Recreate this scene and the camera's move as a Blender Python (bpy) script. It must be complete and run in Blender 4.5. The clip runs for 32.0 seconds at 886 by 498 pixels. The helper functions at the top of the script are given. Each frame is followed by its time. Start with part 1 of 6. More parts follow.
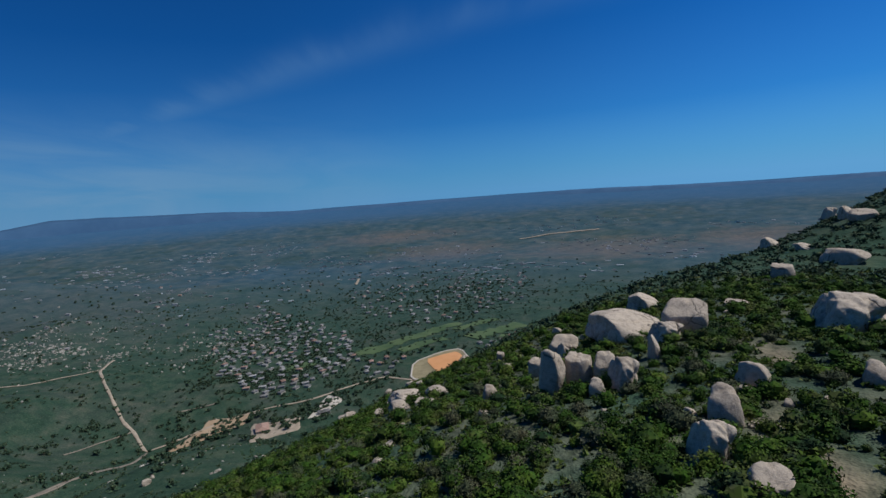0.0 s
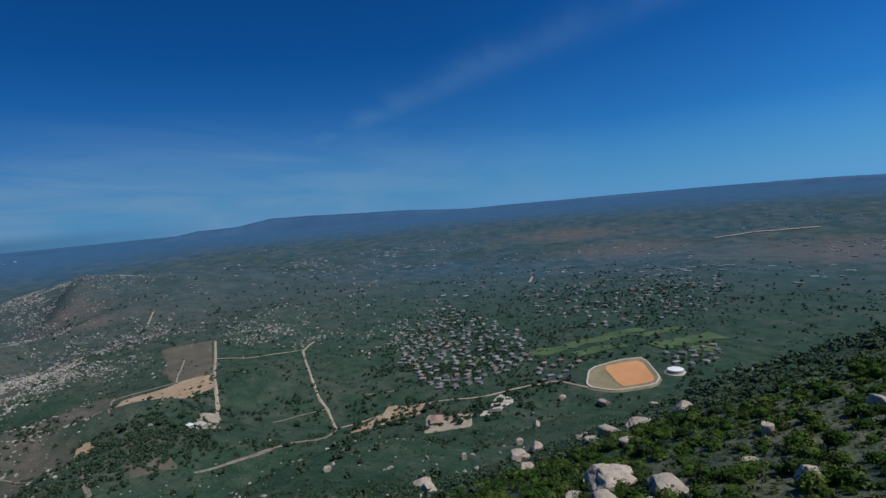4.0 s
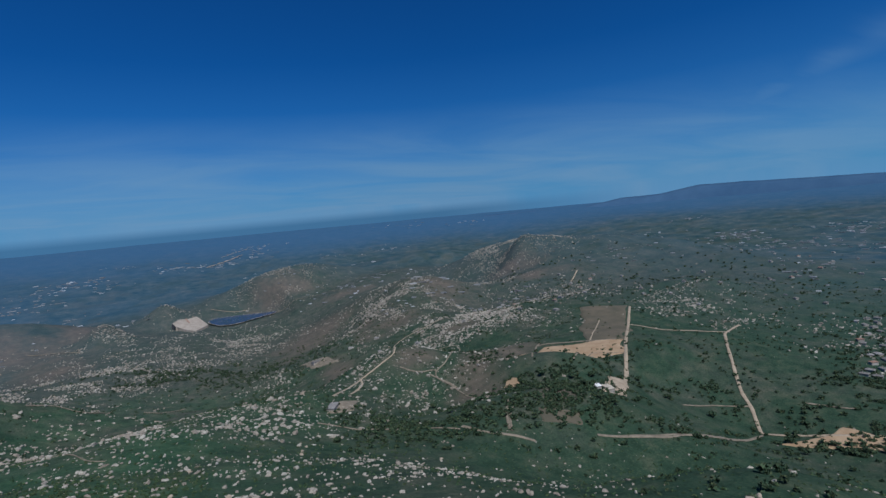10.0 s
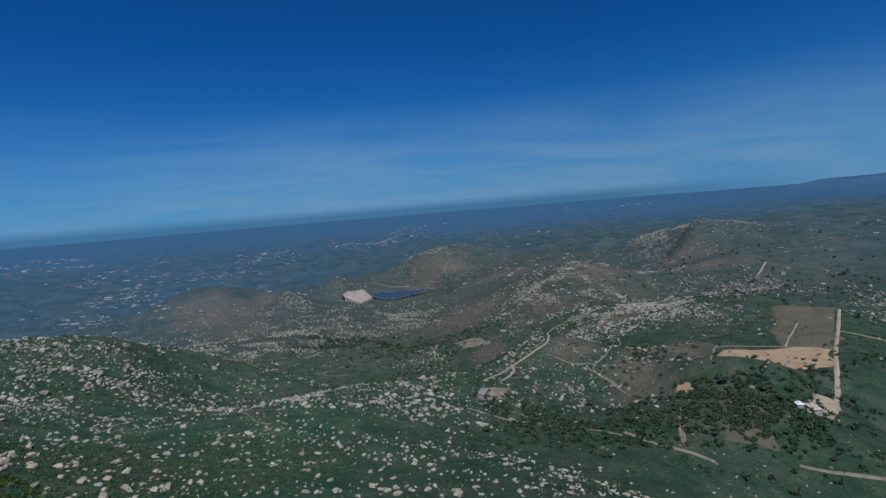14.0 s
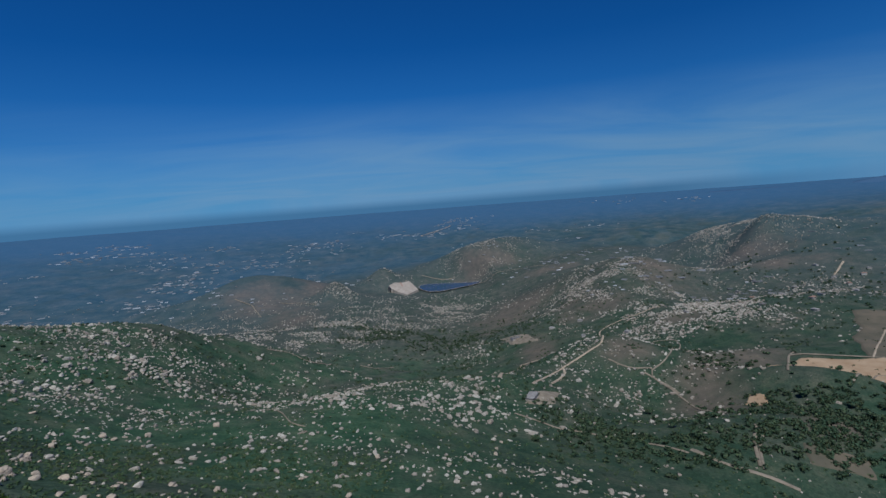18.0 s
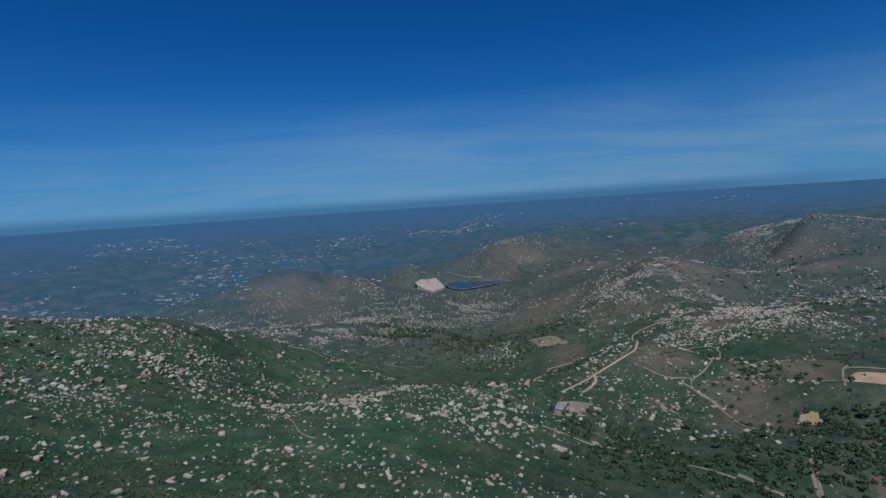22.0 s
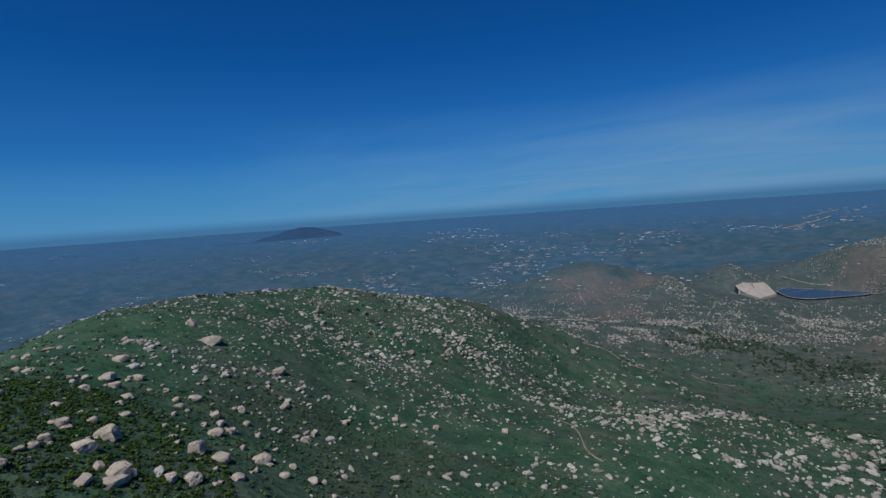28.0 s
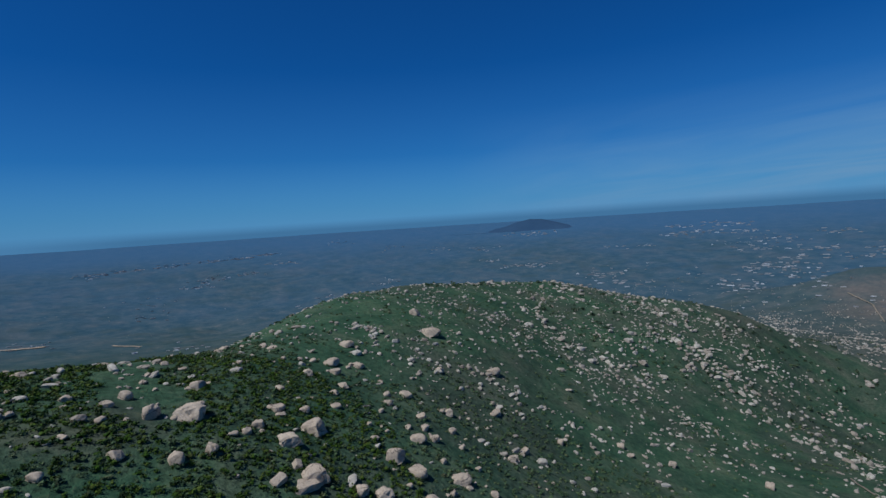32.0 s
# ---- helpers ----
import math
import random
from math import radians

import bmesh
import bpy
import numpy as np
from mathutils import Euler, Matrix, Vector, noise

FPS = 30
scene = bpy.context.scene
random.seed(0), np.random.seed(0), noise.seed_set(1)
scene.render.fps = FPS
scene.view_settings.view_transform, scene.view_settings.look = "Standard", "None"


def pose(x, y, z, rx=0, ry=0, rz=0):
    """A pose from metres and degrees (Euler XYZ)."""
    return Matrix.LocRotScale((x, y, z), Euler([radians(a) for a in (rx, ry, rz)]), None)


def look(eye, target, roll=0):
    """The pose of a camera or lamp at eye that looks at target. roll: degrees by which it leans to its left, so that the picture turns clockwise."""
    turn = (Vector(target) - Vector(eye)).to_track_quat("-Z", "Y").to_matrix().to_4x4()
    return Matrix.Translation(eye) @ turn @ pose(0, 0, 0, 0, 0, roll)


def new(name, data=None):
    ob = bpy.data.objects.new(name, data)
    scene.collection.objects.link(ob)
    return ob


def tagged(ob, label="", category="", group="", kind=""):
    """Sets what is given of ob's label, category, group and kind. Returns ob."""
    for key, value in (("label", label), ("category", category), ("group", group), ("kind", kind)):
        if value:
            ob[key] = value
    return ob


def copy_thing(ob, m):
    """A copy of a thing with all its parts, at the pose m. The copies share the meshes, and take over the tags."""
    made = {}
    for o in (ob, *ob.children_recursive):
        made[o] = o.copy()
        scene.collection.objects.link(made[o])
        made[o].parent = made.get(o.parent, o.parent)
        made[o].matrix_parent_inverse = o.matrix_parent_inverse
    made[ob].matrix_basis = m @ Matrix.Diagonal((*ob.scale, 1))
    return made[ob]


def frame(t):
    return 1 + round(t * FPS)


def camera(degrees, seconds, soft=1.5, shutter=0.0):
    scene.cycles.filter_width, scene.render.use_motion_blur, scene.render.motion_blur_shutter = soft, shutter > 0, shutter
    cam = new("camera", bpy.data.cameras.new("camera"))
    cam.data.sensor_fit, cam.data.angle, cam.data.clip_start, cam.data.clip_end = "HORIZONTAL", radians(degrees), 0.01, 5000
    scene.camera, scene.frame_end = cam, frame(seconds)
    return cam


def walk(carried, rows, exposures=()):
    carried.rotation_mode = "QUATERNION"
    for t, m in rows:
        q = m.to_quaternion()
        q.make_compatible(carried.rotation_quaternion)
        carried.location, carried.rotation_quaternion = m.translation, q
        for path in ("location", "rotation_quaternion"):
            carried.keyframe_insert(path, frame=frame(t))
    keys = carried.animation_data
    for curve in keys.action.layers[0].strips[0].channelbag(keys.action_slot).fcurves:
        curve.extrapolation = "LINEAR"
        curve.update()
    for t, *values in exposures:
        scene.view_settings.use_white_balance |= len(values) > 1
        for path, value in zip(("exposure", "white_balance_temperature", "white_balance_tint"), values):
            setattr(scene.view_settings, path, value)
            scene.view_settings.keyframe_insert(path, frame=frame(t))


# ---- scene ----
# ---- camera and walk ----
cam = camera(80.95, 32.0)
walk(cam, [
    (0, pose(0.03, 0.00, 299.60, 83.881, 4.442, -90.475)),
    (1, pose(6.83, 0.49, 299.18, 84.168, 4.780, -86.227)),
    (2, pose(12.85, 1.60, 299.07, 84.375, 5.007, -83.587)),
    (3, pose(18.31, 3.14, 299.14, 84.840, 5.288, -77.237)),
    (4, pose(24.62, 5.37, 298.53, 85.184, 5.349, -71.433)),
    (5, pose(31.62, 8.07, 297.62, 85.444, 5.355, -65.620)),
    (6, pose(38.40, 11.11, 296.88, 85.648, 5.373, -59.227)),
    (7, pose(44.13, 14.56, 296.62, 85.815, 5.384, -51.679)),
    (8, pose(49.12, 18.29, 296.06, 86.041, 5.405, -43.707)),
    (9, pose(55.02, 23.81, 294.34, 86.107, 5.376, -33.969)),
    (10, pose(59.95, 31.61, 292.79, 85.903, 5.239, -26.973)),
    (11, pose(63.18, 39.50, 291.60, 85.872, 5.099, -21.521)),
    (12, pose(65.60, 47.14, 290.95, 85.729, 4.979, -17.649)),
    (13, pose(67.71, 55.46, 290.51, 85.651, 4.814, -13.249)),
    (14, pose(69.16, 65.40, 290.05, 85.439, 4.689, -9.890)),
    (15, pose(70.19, 74.35, 289.63, 85.319, 4.564, -7.424)),
    (16, pose(71.07, 82.09, 289.22, 85.236, 4.446, -5.778)),
    (17, pose(72.04, 89.41, 288.83, 85.143, 4.345, -4.877)),
    (18, pose(73.26, 97.03, 288.47, 84.989, 4.291, -4.649)),
    (19, pose(74.46, 104.53, 288.31, 84.949, 4.168, -3.723)),
    (20, pose(75.78, 111.40, 288.59, 84.865, 4.045, -3.010)),
    (21, pose(76.83, 118.49, 288.84, 84.776, 3.878, -2.308)),
    (22, pose(78.43, 125.91, 288.34, 84.805, 3.746, -1.494)),
    (23, pose(79.80, 132.58, 287.42, 85.076, 3.911, 1.759)),
    (24, pose(80.53, 139.66, 286.67, 85.650, 4.263, 9.295)),
    (25, pose(80.35, 145.19, 286.46, 85.918, 4.232, 16.515)),
    (26, pose(78.39, 151.83, 285.97, 86.070, 4.164, 22.343)),
    (27, pose(75.36, 159.61, 285.32, 86.160, 4.056, 27.112)),
    (28, pose(71.98, 167.38, 284.83, 86.228, 3.940, 31.147)),
    (29, pose(68.49, 174.07, 284.79, 86.314, 3.901, 34.771)),
    (30, pose(64.35, 180.26, 284.70, 86.413, 3.883, 37.677)),
    (31, pose(59.50, 186.41, 284.69, 86.712, 3.782, 46.012)),
    (32, pose(54.39, 191.45, 284.62, 87.023, 3.696, 56.121)),
], [(0, 0.04, 6450, 10), (5, 0.0, 6300, 10), (32, 0.0, 6300, 10)])

# ---- sky and light settings ----
SKY_TINT, SKY_POWER = (0.07, 0.54, 1.12), 0.062
HORIZON_MURK = (0.88, 2.7, 5.2)
HORIZON_PALE = (1.7, 4.7, 8.8)


# ---- world, sun ----
SUN_AZ, SUN_EL = 268.0, 57.0
sky_world = bpy.data.worlds.new("sky")
scene.world = sky_world
sky_world.use_nodes = True
wt = sky_world.node_tree
wt.nodes.clear()


def node(tree, kind, **values):
    n = tree.nodes.new(kind)
    for key, value in values.items():
        if key in n.inputs:
            n.inputs[key].default_value = value
        else:
            setattr(n, key, value)
    return n


def wire(tree, a, b):
    tree.links.new(a, b)


def math_node(tree, op, a, b=None, c=None, clamp=False):
    n = tree.nodes.new("ShaderNodeMath")
    n.operation, n.use_clamp = op, clamp
    for k, v in enumerate((a, b, c)):
        if v is None:
            continue
        if isinstance(v, (int, float)):
            n.inputs[k].default_value = v
        else:
            tree.links.new(v, n.inputs[k])
    return n.outputs[0]


def mix_node(tree, fac, a, b, blend="MIX"):
    n = tree.nodes.new("ShaderNodeMix")
    n.data_type, n.blend_type = "RGBA", blend
    for k, v in ((0, fac), (6, a), (7, b)):
        if isinstance(v, (int, float)):
            n.inputs[k].default_value = v
        elif isinstance(v, tuple):
            n.inputs[k].default_value = (*v, 1) if len(v) == 3 else v
        else:
            tree.links.new(v, n.inputs[k])
    return n.outputs[2]


def ramp_node(tree, value, stops):
    n = tree.nodes.new("ShaderNodeValToRGB")
    while len(n.color_ramp.elements) < len(stops):
        n.color_ramp.elements.new(0.5)
    for e, (p, c) in zip(n.color_ramp.elements, stops):
        e.position, e.color = p, ((c, c, c, 1) if isinstance(c, (int, float)) else (*c, 1))
    tree.links.new(value, n.inputs[0])
    return n.outputs[0]


sky = node(wt, "ShaderNodeTexSky", sky_type="NISHITA", sun_disc=False)
sky.sun_elevation, sky.sun_rotation = radians(SUN_EL), radians(90 - SUN_AZ)
sky.altitude, sky.air_density, sky.dust_density, sky.ozone_density = 800, 1.0, 0.25, 4.0
way = node(wt, "ShaderNodeTexCoord").outputs["Generated"]
split = node(wt, "ShaderNodeSeparateXYZ")
wire(wt, way, split.inputs[0])
high = math_node(wt, "MAXIMUM", split.outputs[2], 0.02)
sheet = node(wt, "ShaderNodeCombineXYZ")
wire(wt, math_node(wt, "DIVIDE", split.outputs[0], math_node(wt, "ADD", high, 0.10)), sheet.inputs[0])
wire(wt, math_node(wt, "DIVIDE", split.outputs[1], math_node(wt, "ADD", high, 0.10)), sheet.inputs[1])
tint = mix_node(wt, 1.0, sky.outputs[0], SKY_TINT, "MULTIPLY")


def along(ax, ay, source):
    """How far the way lies along a heading in the plan."""
    s = node(wt, "ShaderNodeSeparateXYZ")
    wire(wt, source, s.inputs[0])
    return math_node(wt, "ADD", math_node(wt, "MULTIPLY", s.outputs[0], ax), math_node(wt, "MULTIPLY", s.outputs[1], ay))


# one long cirrus streak over the east, feathered by noise
streaks = node(wt, "ShaderNodeMapping")
streaks.inputs["Rotation"].default_value[2] = radians(-61.3)
streaks.inputs["Scale"].default_value = (0.5, 2.6, 1)
wire(wt, sheet.outputs[0], streaks.inputs[0])
feather = node(wt, "ShaderNodeTexNoise", Scale=1.5, Detail=3, Roughness=0.5)
wire(wt, streaks.outputs[0], feather.inputs["Vector"])
off = math_node(wt, "SUBTRACT", along(0.878, -0.48, sheet.outputs[0]), 2.13)
off = math_node(wt, "ADD", off, math_node(wt, "MULTIPLY", math_node(wt, "SUBTRACT", feather.outputs["Fac"], 0.5), 0.26))
band = math_node(wt, "POWER", 2.718, math_node(wt, "MULTIPLY", math_node(wt, "POWER", math_node(wt, "DIVIDE", math_node(wt, "ABSOLUTE", off), 0.17), 2.0), -1.0))
band = math_node(wt, "MULTIPLY", band, ramp_node(wt, feather.outputs["Fac"], [(0.3, 0.3), (0.65, 1.0)]))
band = math_node(wt, "MULTIPLY", band, ramp_node(wt, split.outputs[2], [(0.0, 0.0), (0.05, 0.7), (0.13, 1.0), (0.40, 0.25)]))
band = math_node(wt, "MULTIPLY", band, ramp_node(wt, split.outputs[0], [(0.3, 0.0), (0.6, 1.0)]))
# thin patchy cirrus low in the north
low_cloud = node(wt, "ShaderNodeMapping")
low_cloud.inputs["Rotation"].default_value[2] = radians(25)
low_cloud.inputs["Scale"].default_value = (0.5, 0.9, 1)
wire(wt, sheet.outputs[0], low_cloud.inputs[0])
wisps = node(wt, "ShaderNodeTexNoise", Scale=0.9, Detail=6, Roughness=0.55, Distortion=0.6)
wire(wt, low_cloud.outputs[0], wisps.inputs["Vector"])
patches = math_node(wt, "MULTIPLY", ramp_node(wt, wisps.outputs["Fac"], [(0.30, 0.12), (0.64, 1.0)]), ramp_node(wt, along(0.30, 0.95, way), [(0.30, 0.0), (0.88, 1.0)]))
patches = math_node(wt, "MULTIPLY", patches, ramp_node(wt, split.outputs[2], [(0.0, 0.85), (0.07, 0.80), (0.20, 0.0)]))
veil = math_node(wt, "MAXIMUM", math_node(wt, "MULTIPLY", band, 0.25), math_node(wt, "MULTIPLY", patches, 0.95))
pale = ramp_node(wt, split.outputs[2], [(0.0, 0.84), (0.04, 0.56), (0.13, 0.12), (0.28, 0.0)])
clouded = mix_node(wt, pale, tint, HORIZON_PALE)
clouded = mix_node(wt, veil, clouded, (2.7, 5.2, 8.3))
murk = math_node(wt, "MULTIPLY", ramp_node(wt, split.outputs[2], [(-0.008, 0.9), (0.015, 0.0)]), ramp_node(wt, along(-0.5, 0.87, way), [(0.2, 0.0), (0.55, 1.0)]))
clouded = mix_node(wt, murk, clouded, HORIZON_MURK)
side = ramp_node(wt, math_node(wt, "MULTIPLY_ADD", along(0.77, -0.64, way), 0.5, 0.5), [(0.0, 0.94), (0.41, 0.84), (0.75, 0.90), (0.93, 1.05), (1.0, 1.18)])
clouded = mix_node(wt, 1.0, clouded, side, "MULTIPLY")
back = node(wt, "ShaderNodeBackground", Strength=SKY_POWER)
wire(wt, clouded, back.inputs[0])
wire(wt, back.outputs[0], node(wt, "ShaderNodeOutputWorld").inputs[0])

sun = bpy.data.lights.new("sun", "SUN")
sun.energy, sun.angle, sun.color = 3.5, radians(0.53), (1.0, 0.985, 0.95)
sun_ob = new("sun", sun)
sun_way = Vector((math.cos(radians(SUN_AZ)) * math.cos(radians(SUN_EL)), math.sin(radians(SUN_AZ)) * math.cos(radians(SUN_EL)), math.sin(radians(SUN_EL))))
sun_ob.matrix_world = look(sun_way * 600, (0, 0, 0))


# ---- materials ----
def material(name, rough=0.85, gloss=0.2):
    m = bpy.data.materials.new(name)
    m.use_nodes = True
    t = m.node_tree
    b = t.nodes["Principled BSDF"]
    b.inputs["Roughness"].default_value = rough
    b.inputs["Specular IOR Level"].default_value = gloss
    return m, t, b


def place(tree):
    return node(tree, "ShaderNodeNewGeometry").outputs["Position"]


def noise_node(tree, vector, scale, detail=4.0, rough=0.55):
    n = node(tree, "ShaderNodeTexNoise", Scale=scale, Detail=detail, Roughness=rough)
    wire(tree, vector, n.inputs["Vector"])
    return n.outputs["Fac"]


def bump(tree, b, height, strength, distance):
    n = node(tree, "ShaderNodeBump", Strength=strength, Distance=distance)
    wire(tree, height, n.inputs["Height"])
    wire(tree, n.outputs[0], b.inputs["Normal"])


def attribute(tree, name):
    return node(tree, "ShaderNodeAttribute", attribute_name=name).outputs["Fac"]


def ground_material():
    m, t, b = material("chaparral_ground", 0.95, 0.05)
    p = place(t)
    big, mid, fine = noise_node(t, p, 0.006, 5), noise_node(t, p, 0.045, 5, 0.65), noise_node(t, p, 0.45, 4, 0.7)
    scrub = ramp_node(t, mid, [(0.34, (0.020, 0.046, 0.030)), (0.5, (0.032, 0.066, 0.042)), (0.66, (0.062, 0.086, 0.056))])
    grass = ramp_node(t, mid, [(0.34, (0.024, 0.064, 0.038)), (0.5, (0.042, 0.096, 0.054)), (0.66, (0.078, 0.122, 0.072))])
    brown = ramp_node(t, mid, [(0.34, (0.044, 0.054, 0.044)), (0.66, (0.096, 0.090, 0.072))])
    grass = mix_node(t, ramp_node(t, noise_node(t, p, 0.016, 5, 0.6), [(0.48, 0.0), (0.64, 0.5)]), grass, brown)
    scrub = mix_node(t, attribute(t, "grass"), scrub, grass)
    dry = ramp_node(t, mid, [(0.34, (0.044, 0.060, 0.050)), (0.52, (0.080, 0.088, 0.072)), (0.68, (0.128, 0.122, 0.098))])
    # far fields and woods, with blue-grey distance haze in their colours
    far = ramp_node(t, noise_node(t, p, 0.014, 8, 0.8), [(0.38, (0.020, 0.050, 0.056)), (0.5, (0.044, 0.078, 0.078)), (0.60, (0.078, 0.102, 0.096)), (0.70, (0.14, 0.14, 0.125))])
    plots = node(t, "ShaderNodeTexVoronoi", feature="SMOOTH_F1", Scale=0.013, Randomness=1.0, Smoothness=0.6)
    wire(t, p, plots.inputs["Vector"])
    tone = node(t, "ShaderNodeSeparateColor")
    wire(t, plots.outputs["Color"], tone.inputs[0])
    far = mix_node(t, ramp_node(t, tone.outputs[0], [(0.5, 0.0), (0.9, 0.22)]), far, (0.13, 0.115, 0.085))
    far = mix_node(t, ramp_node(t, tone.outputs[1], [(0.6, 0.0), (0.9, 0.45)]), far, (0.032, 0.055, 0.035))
    soil = (0.34, 0.26, 0.175)
    patchy = math_node(t, "MULTIPLY_ADD", math_node(t, "SUBTRACT", math_node(t, "MULTIPLY_ADD", noise_node(t, p, 0.021, 4, 0.6), 0.7, math_node(t, "MULTIPLY", big, 0.6)), 0.65), 3.0, attribute(t, "dry"), True)
    c = mix_node(t, patchy, scrub, dry)
    earth = ramp_node(t, noise_node(t, p, 0.06, 5, 0.65), [(0.3, (0.082, 0.076, 0.064)), (0.7, (0.165, 0.136, 0.108))])
    c = mix_node(t, attribute(t, "soil"), c, soil)
    c = mix_node(t, ramp_node(t, fine, [(0.36, 0.6), (0.54, 0.0)]), c, (0.020, 0.034, 0.020))
    c = mix_node(t, ramp_node(t, fine, [(0.56, 0.0), (0.74, 0.5)]), c, (0.13, 0.13, 0.07))
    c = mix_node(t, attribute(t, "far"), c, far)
    worn = math_node(t, "MULTIPLY_ADD", math_node(t, "SUBTRACT", noise_node(t, p, 0.013, 6, 0.7), 0.5), 2.2, math_node(t, "MULTIPLY_ADD", attribute(t, "earth"), 1.25, -0.5), True)
    c = mix_node(t, worn, c, earth)
    # blue distance haze put into the base colour
    c = mix_node(t, attribute(t, "hazy_plain"), c, (0.040, 0.112, 0.212))
    wire(t, c, b.inputs["Base Color"])
    bump(t, b, math_node(t, "ADD", fine, mid), 0.9, 0.9)
    return m


def rock_material(name, light, dark, vary):
    m, t, b = material(name, 0.92, 0.12)
    p = place(t)
    stain, grain, pit = noise_node(t, p, 0.45, 6, 0.7), noise_node(t, p, 2.2, 5, 0.75), noise_node(t, p, 9.0, 3, 0.7)
    c = ramp_node(t, stain, [(0.30, dark), (0.46, light), (0.70, tuple(min(1, v * 1.18) for v in light))])
    c = mix_node(t, ramp_node(t, grain, [(0.28, 0.75), (0.5, 0.0)]), c, (0.11, 0.095, 0.08))
    c = mix_node(t, ramp_node(t, pit, [(0.3, 0.4), (0.5, 0.0)]), c, (0.20, 0.17, 0.14))
    info = node(t, "ShaderNodeNewGeometry").outputs["Random Per Island"]
    c = mix_node(t, math_node(t, "MULTIPLY", info, vary), c, (0.21, 0.175, 0.14))
    # joints and cracks
    warp = node(t, "ShaderNodeVectorMath", operation="MULTIPLY_ADD")
    wob = node(t, "ShaderNodeTexNoise", Scale=0.8, Detail=3)
    wire(t, p, wob.inputs["Vector"])
    wire(t, wob.outputs["Color"], warp.inputs[0])
    warp.inputs[1].default_value = (1.6, 1.6, 1.6)
    wire(t, p, warp.inputs[2])
    cells = node(t, "ShaderNodeTexVoronoi", feature="DISTANCE_TO_EDGE", Scale=0.17)
    wire(t, warp.outputs[0], cells.inputs["Vector"])
    crack = ramp_node(t, cells.outputs["Distance"], [(0.0, 1.0), (0.008, 0.7), (0.018, 0.0)])
    crack = math_node(t, "MULTIPLY", crack, ramp_node(t, noise_node(t, p, 0.22, 2), [(0.44, 0.0), (0.56, 1.0)]))
    c = mix_node(t, math_node(t, "MULTIPLY", crack, 0.85), c, (0.05, 0.042, 0.035))
    wire(t, c, b.inputs["Base Color"])
    bump(t, b, math_node(t, "SUBTRACT", math_node(t, "ADD", math_node(t, "MULTIPLY", grain, 0.5), math_node(t, "MULTIPLY", stain, 1.5)), math_node(t, "MULTIPLY", crack, 0.8)), 0.6, 0.22)
    return m


def leaf_material(name, a, b_, c_):
    m, t, b = material(name, 0.85, 0.08)
    r = node(t, "ShaderNodeNewGeometry").outputs["Random Per Island"]
    p = place(t)
    c = ramp_node(t, noise_node(t, p, 0.33, 4, 0.65), [(0.34, a), (0.48, b_), (0.60, c_), (0.70, tuple(0.5 * (u + v) for u, v in zip(c_, (0.12, 0.10, 0.06))))])
    c = mix_node(t, ramp_node(t, noise_node(t, p, 0.55, 3, 0.6), [(0.56, 0.0), (0.64, 0.7)]), c, tuple(0.45 * u + v for u, v in zip(b_, (0.055, 0.040, 0.026))))
    c = mix_node(t, ramp_node(t, noise_node(t, p, 0.42, 2, 0.5), [(0.36, 0.8), (0.44, 0.0)]), c, tuple(0.7 * u for u in (a[0], a[1] * 0.9, a[1] * 0.55)))
    c = mix_node(t, ramp_node(t, r, [(0.0, 0.7), (0.5, 0.0)]), c, (0.014, 0.022, 0.010))
    c = mix_node(t, ramp_node(t, r, [(0.75, 0.0), (1.0, 0.35)]), c, (0.13, 0.15, 0.055))
    wire(t, c, b.inputs["Base Color"])
    return m


def plain_material(name, a, b_, scale=0.4, rough=0.9, gloss=0.15, vary=0.0):
    m, t, b = material(name, rough, gloss)
    p = place(t)
    c = ramp_node(t, noise_node(t, p, scale, 5, 0.65), [(0.35, a), (0.65, b_)])
    if vary:
        r = node(t, "ShaderNodeObjectInfo").outputs["Random"]
        c = mix_node(t, math_node(t, "MULTIPLY", r, vary), c, tuple(0.3 * v for v in a))
    wire(t, c, b.inputs["Base Color"])
    return m


GROUND = ground_material()
GRANITE = rock_material("granite", (0.47, 0.395, 0.31), (0.25, 0.205, 0.155), 0.3)
LEAVES = leaf_material("chaparral_leaves", (0.018, 0.047, 0.006), (0.034, 0.080, 0.009), (0.074, 0.114, 0.016))
GRASS_LEAVES = leaf_material("grass_leaves", (0.040, 0.084, 0.014), (0.076, 0.122, 0.024), (0.135, 0.145, 0.048))
HILL_GRANITE = rock_material("weathered_granite", (0.44, 0.42, 0.365), (0.23, 0.215, 0.18), 0.85)
# lightened green leaves: extra brightness for ridge and slope scrub, put into the colour
LIGHTENED_LEAVES = leaf_material("lightened_scrub_leaves", (0.038, 0.082, 0.040), (0.060, 0.114, 0.054), (0.098, 0.134, 0.068))
GREY_LEAVES = leaf_material("sage_leaves", (0.045, 0.062, 0.034), (0.075, 0.092, 0.05), (0.115, 0.115, 0.065))
TREE_LEAVES = leaf_material("oak_leaves", (0.027, 0.060, 0.038), (0.044, 0.086, 0.051), (0.074, 0.104, 0.060))
BARK = plain_material("bark", (0.07, 0.05, 0.035), (0.13, 0.10, 0.07), 3)
DIRT = plain_material("pale_dirt", (0.27, 0.22, 0.16), (0.40, 0.33, 0.25), 0.12)
PATH = plain_material("worn_path", (0.15, 0.13, 0.10), (0.25, 0.215, 0.165), 0.12)
TAN_SOIL = plain_material("graded_tan_soil", (0.30, 0.205, 0.125), (0.39, 0.29, 0.19), 0.05)
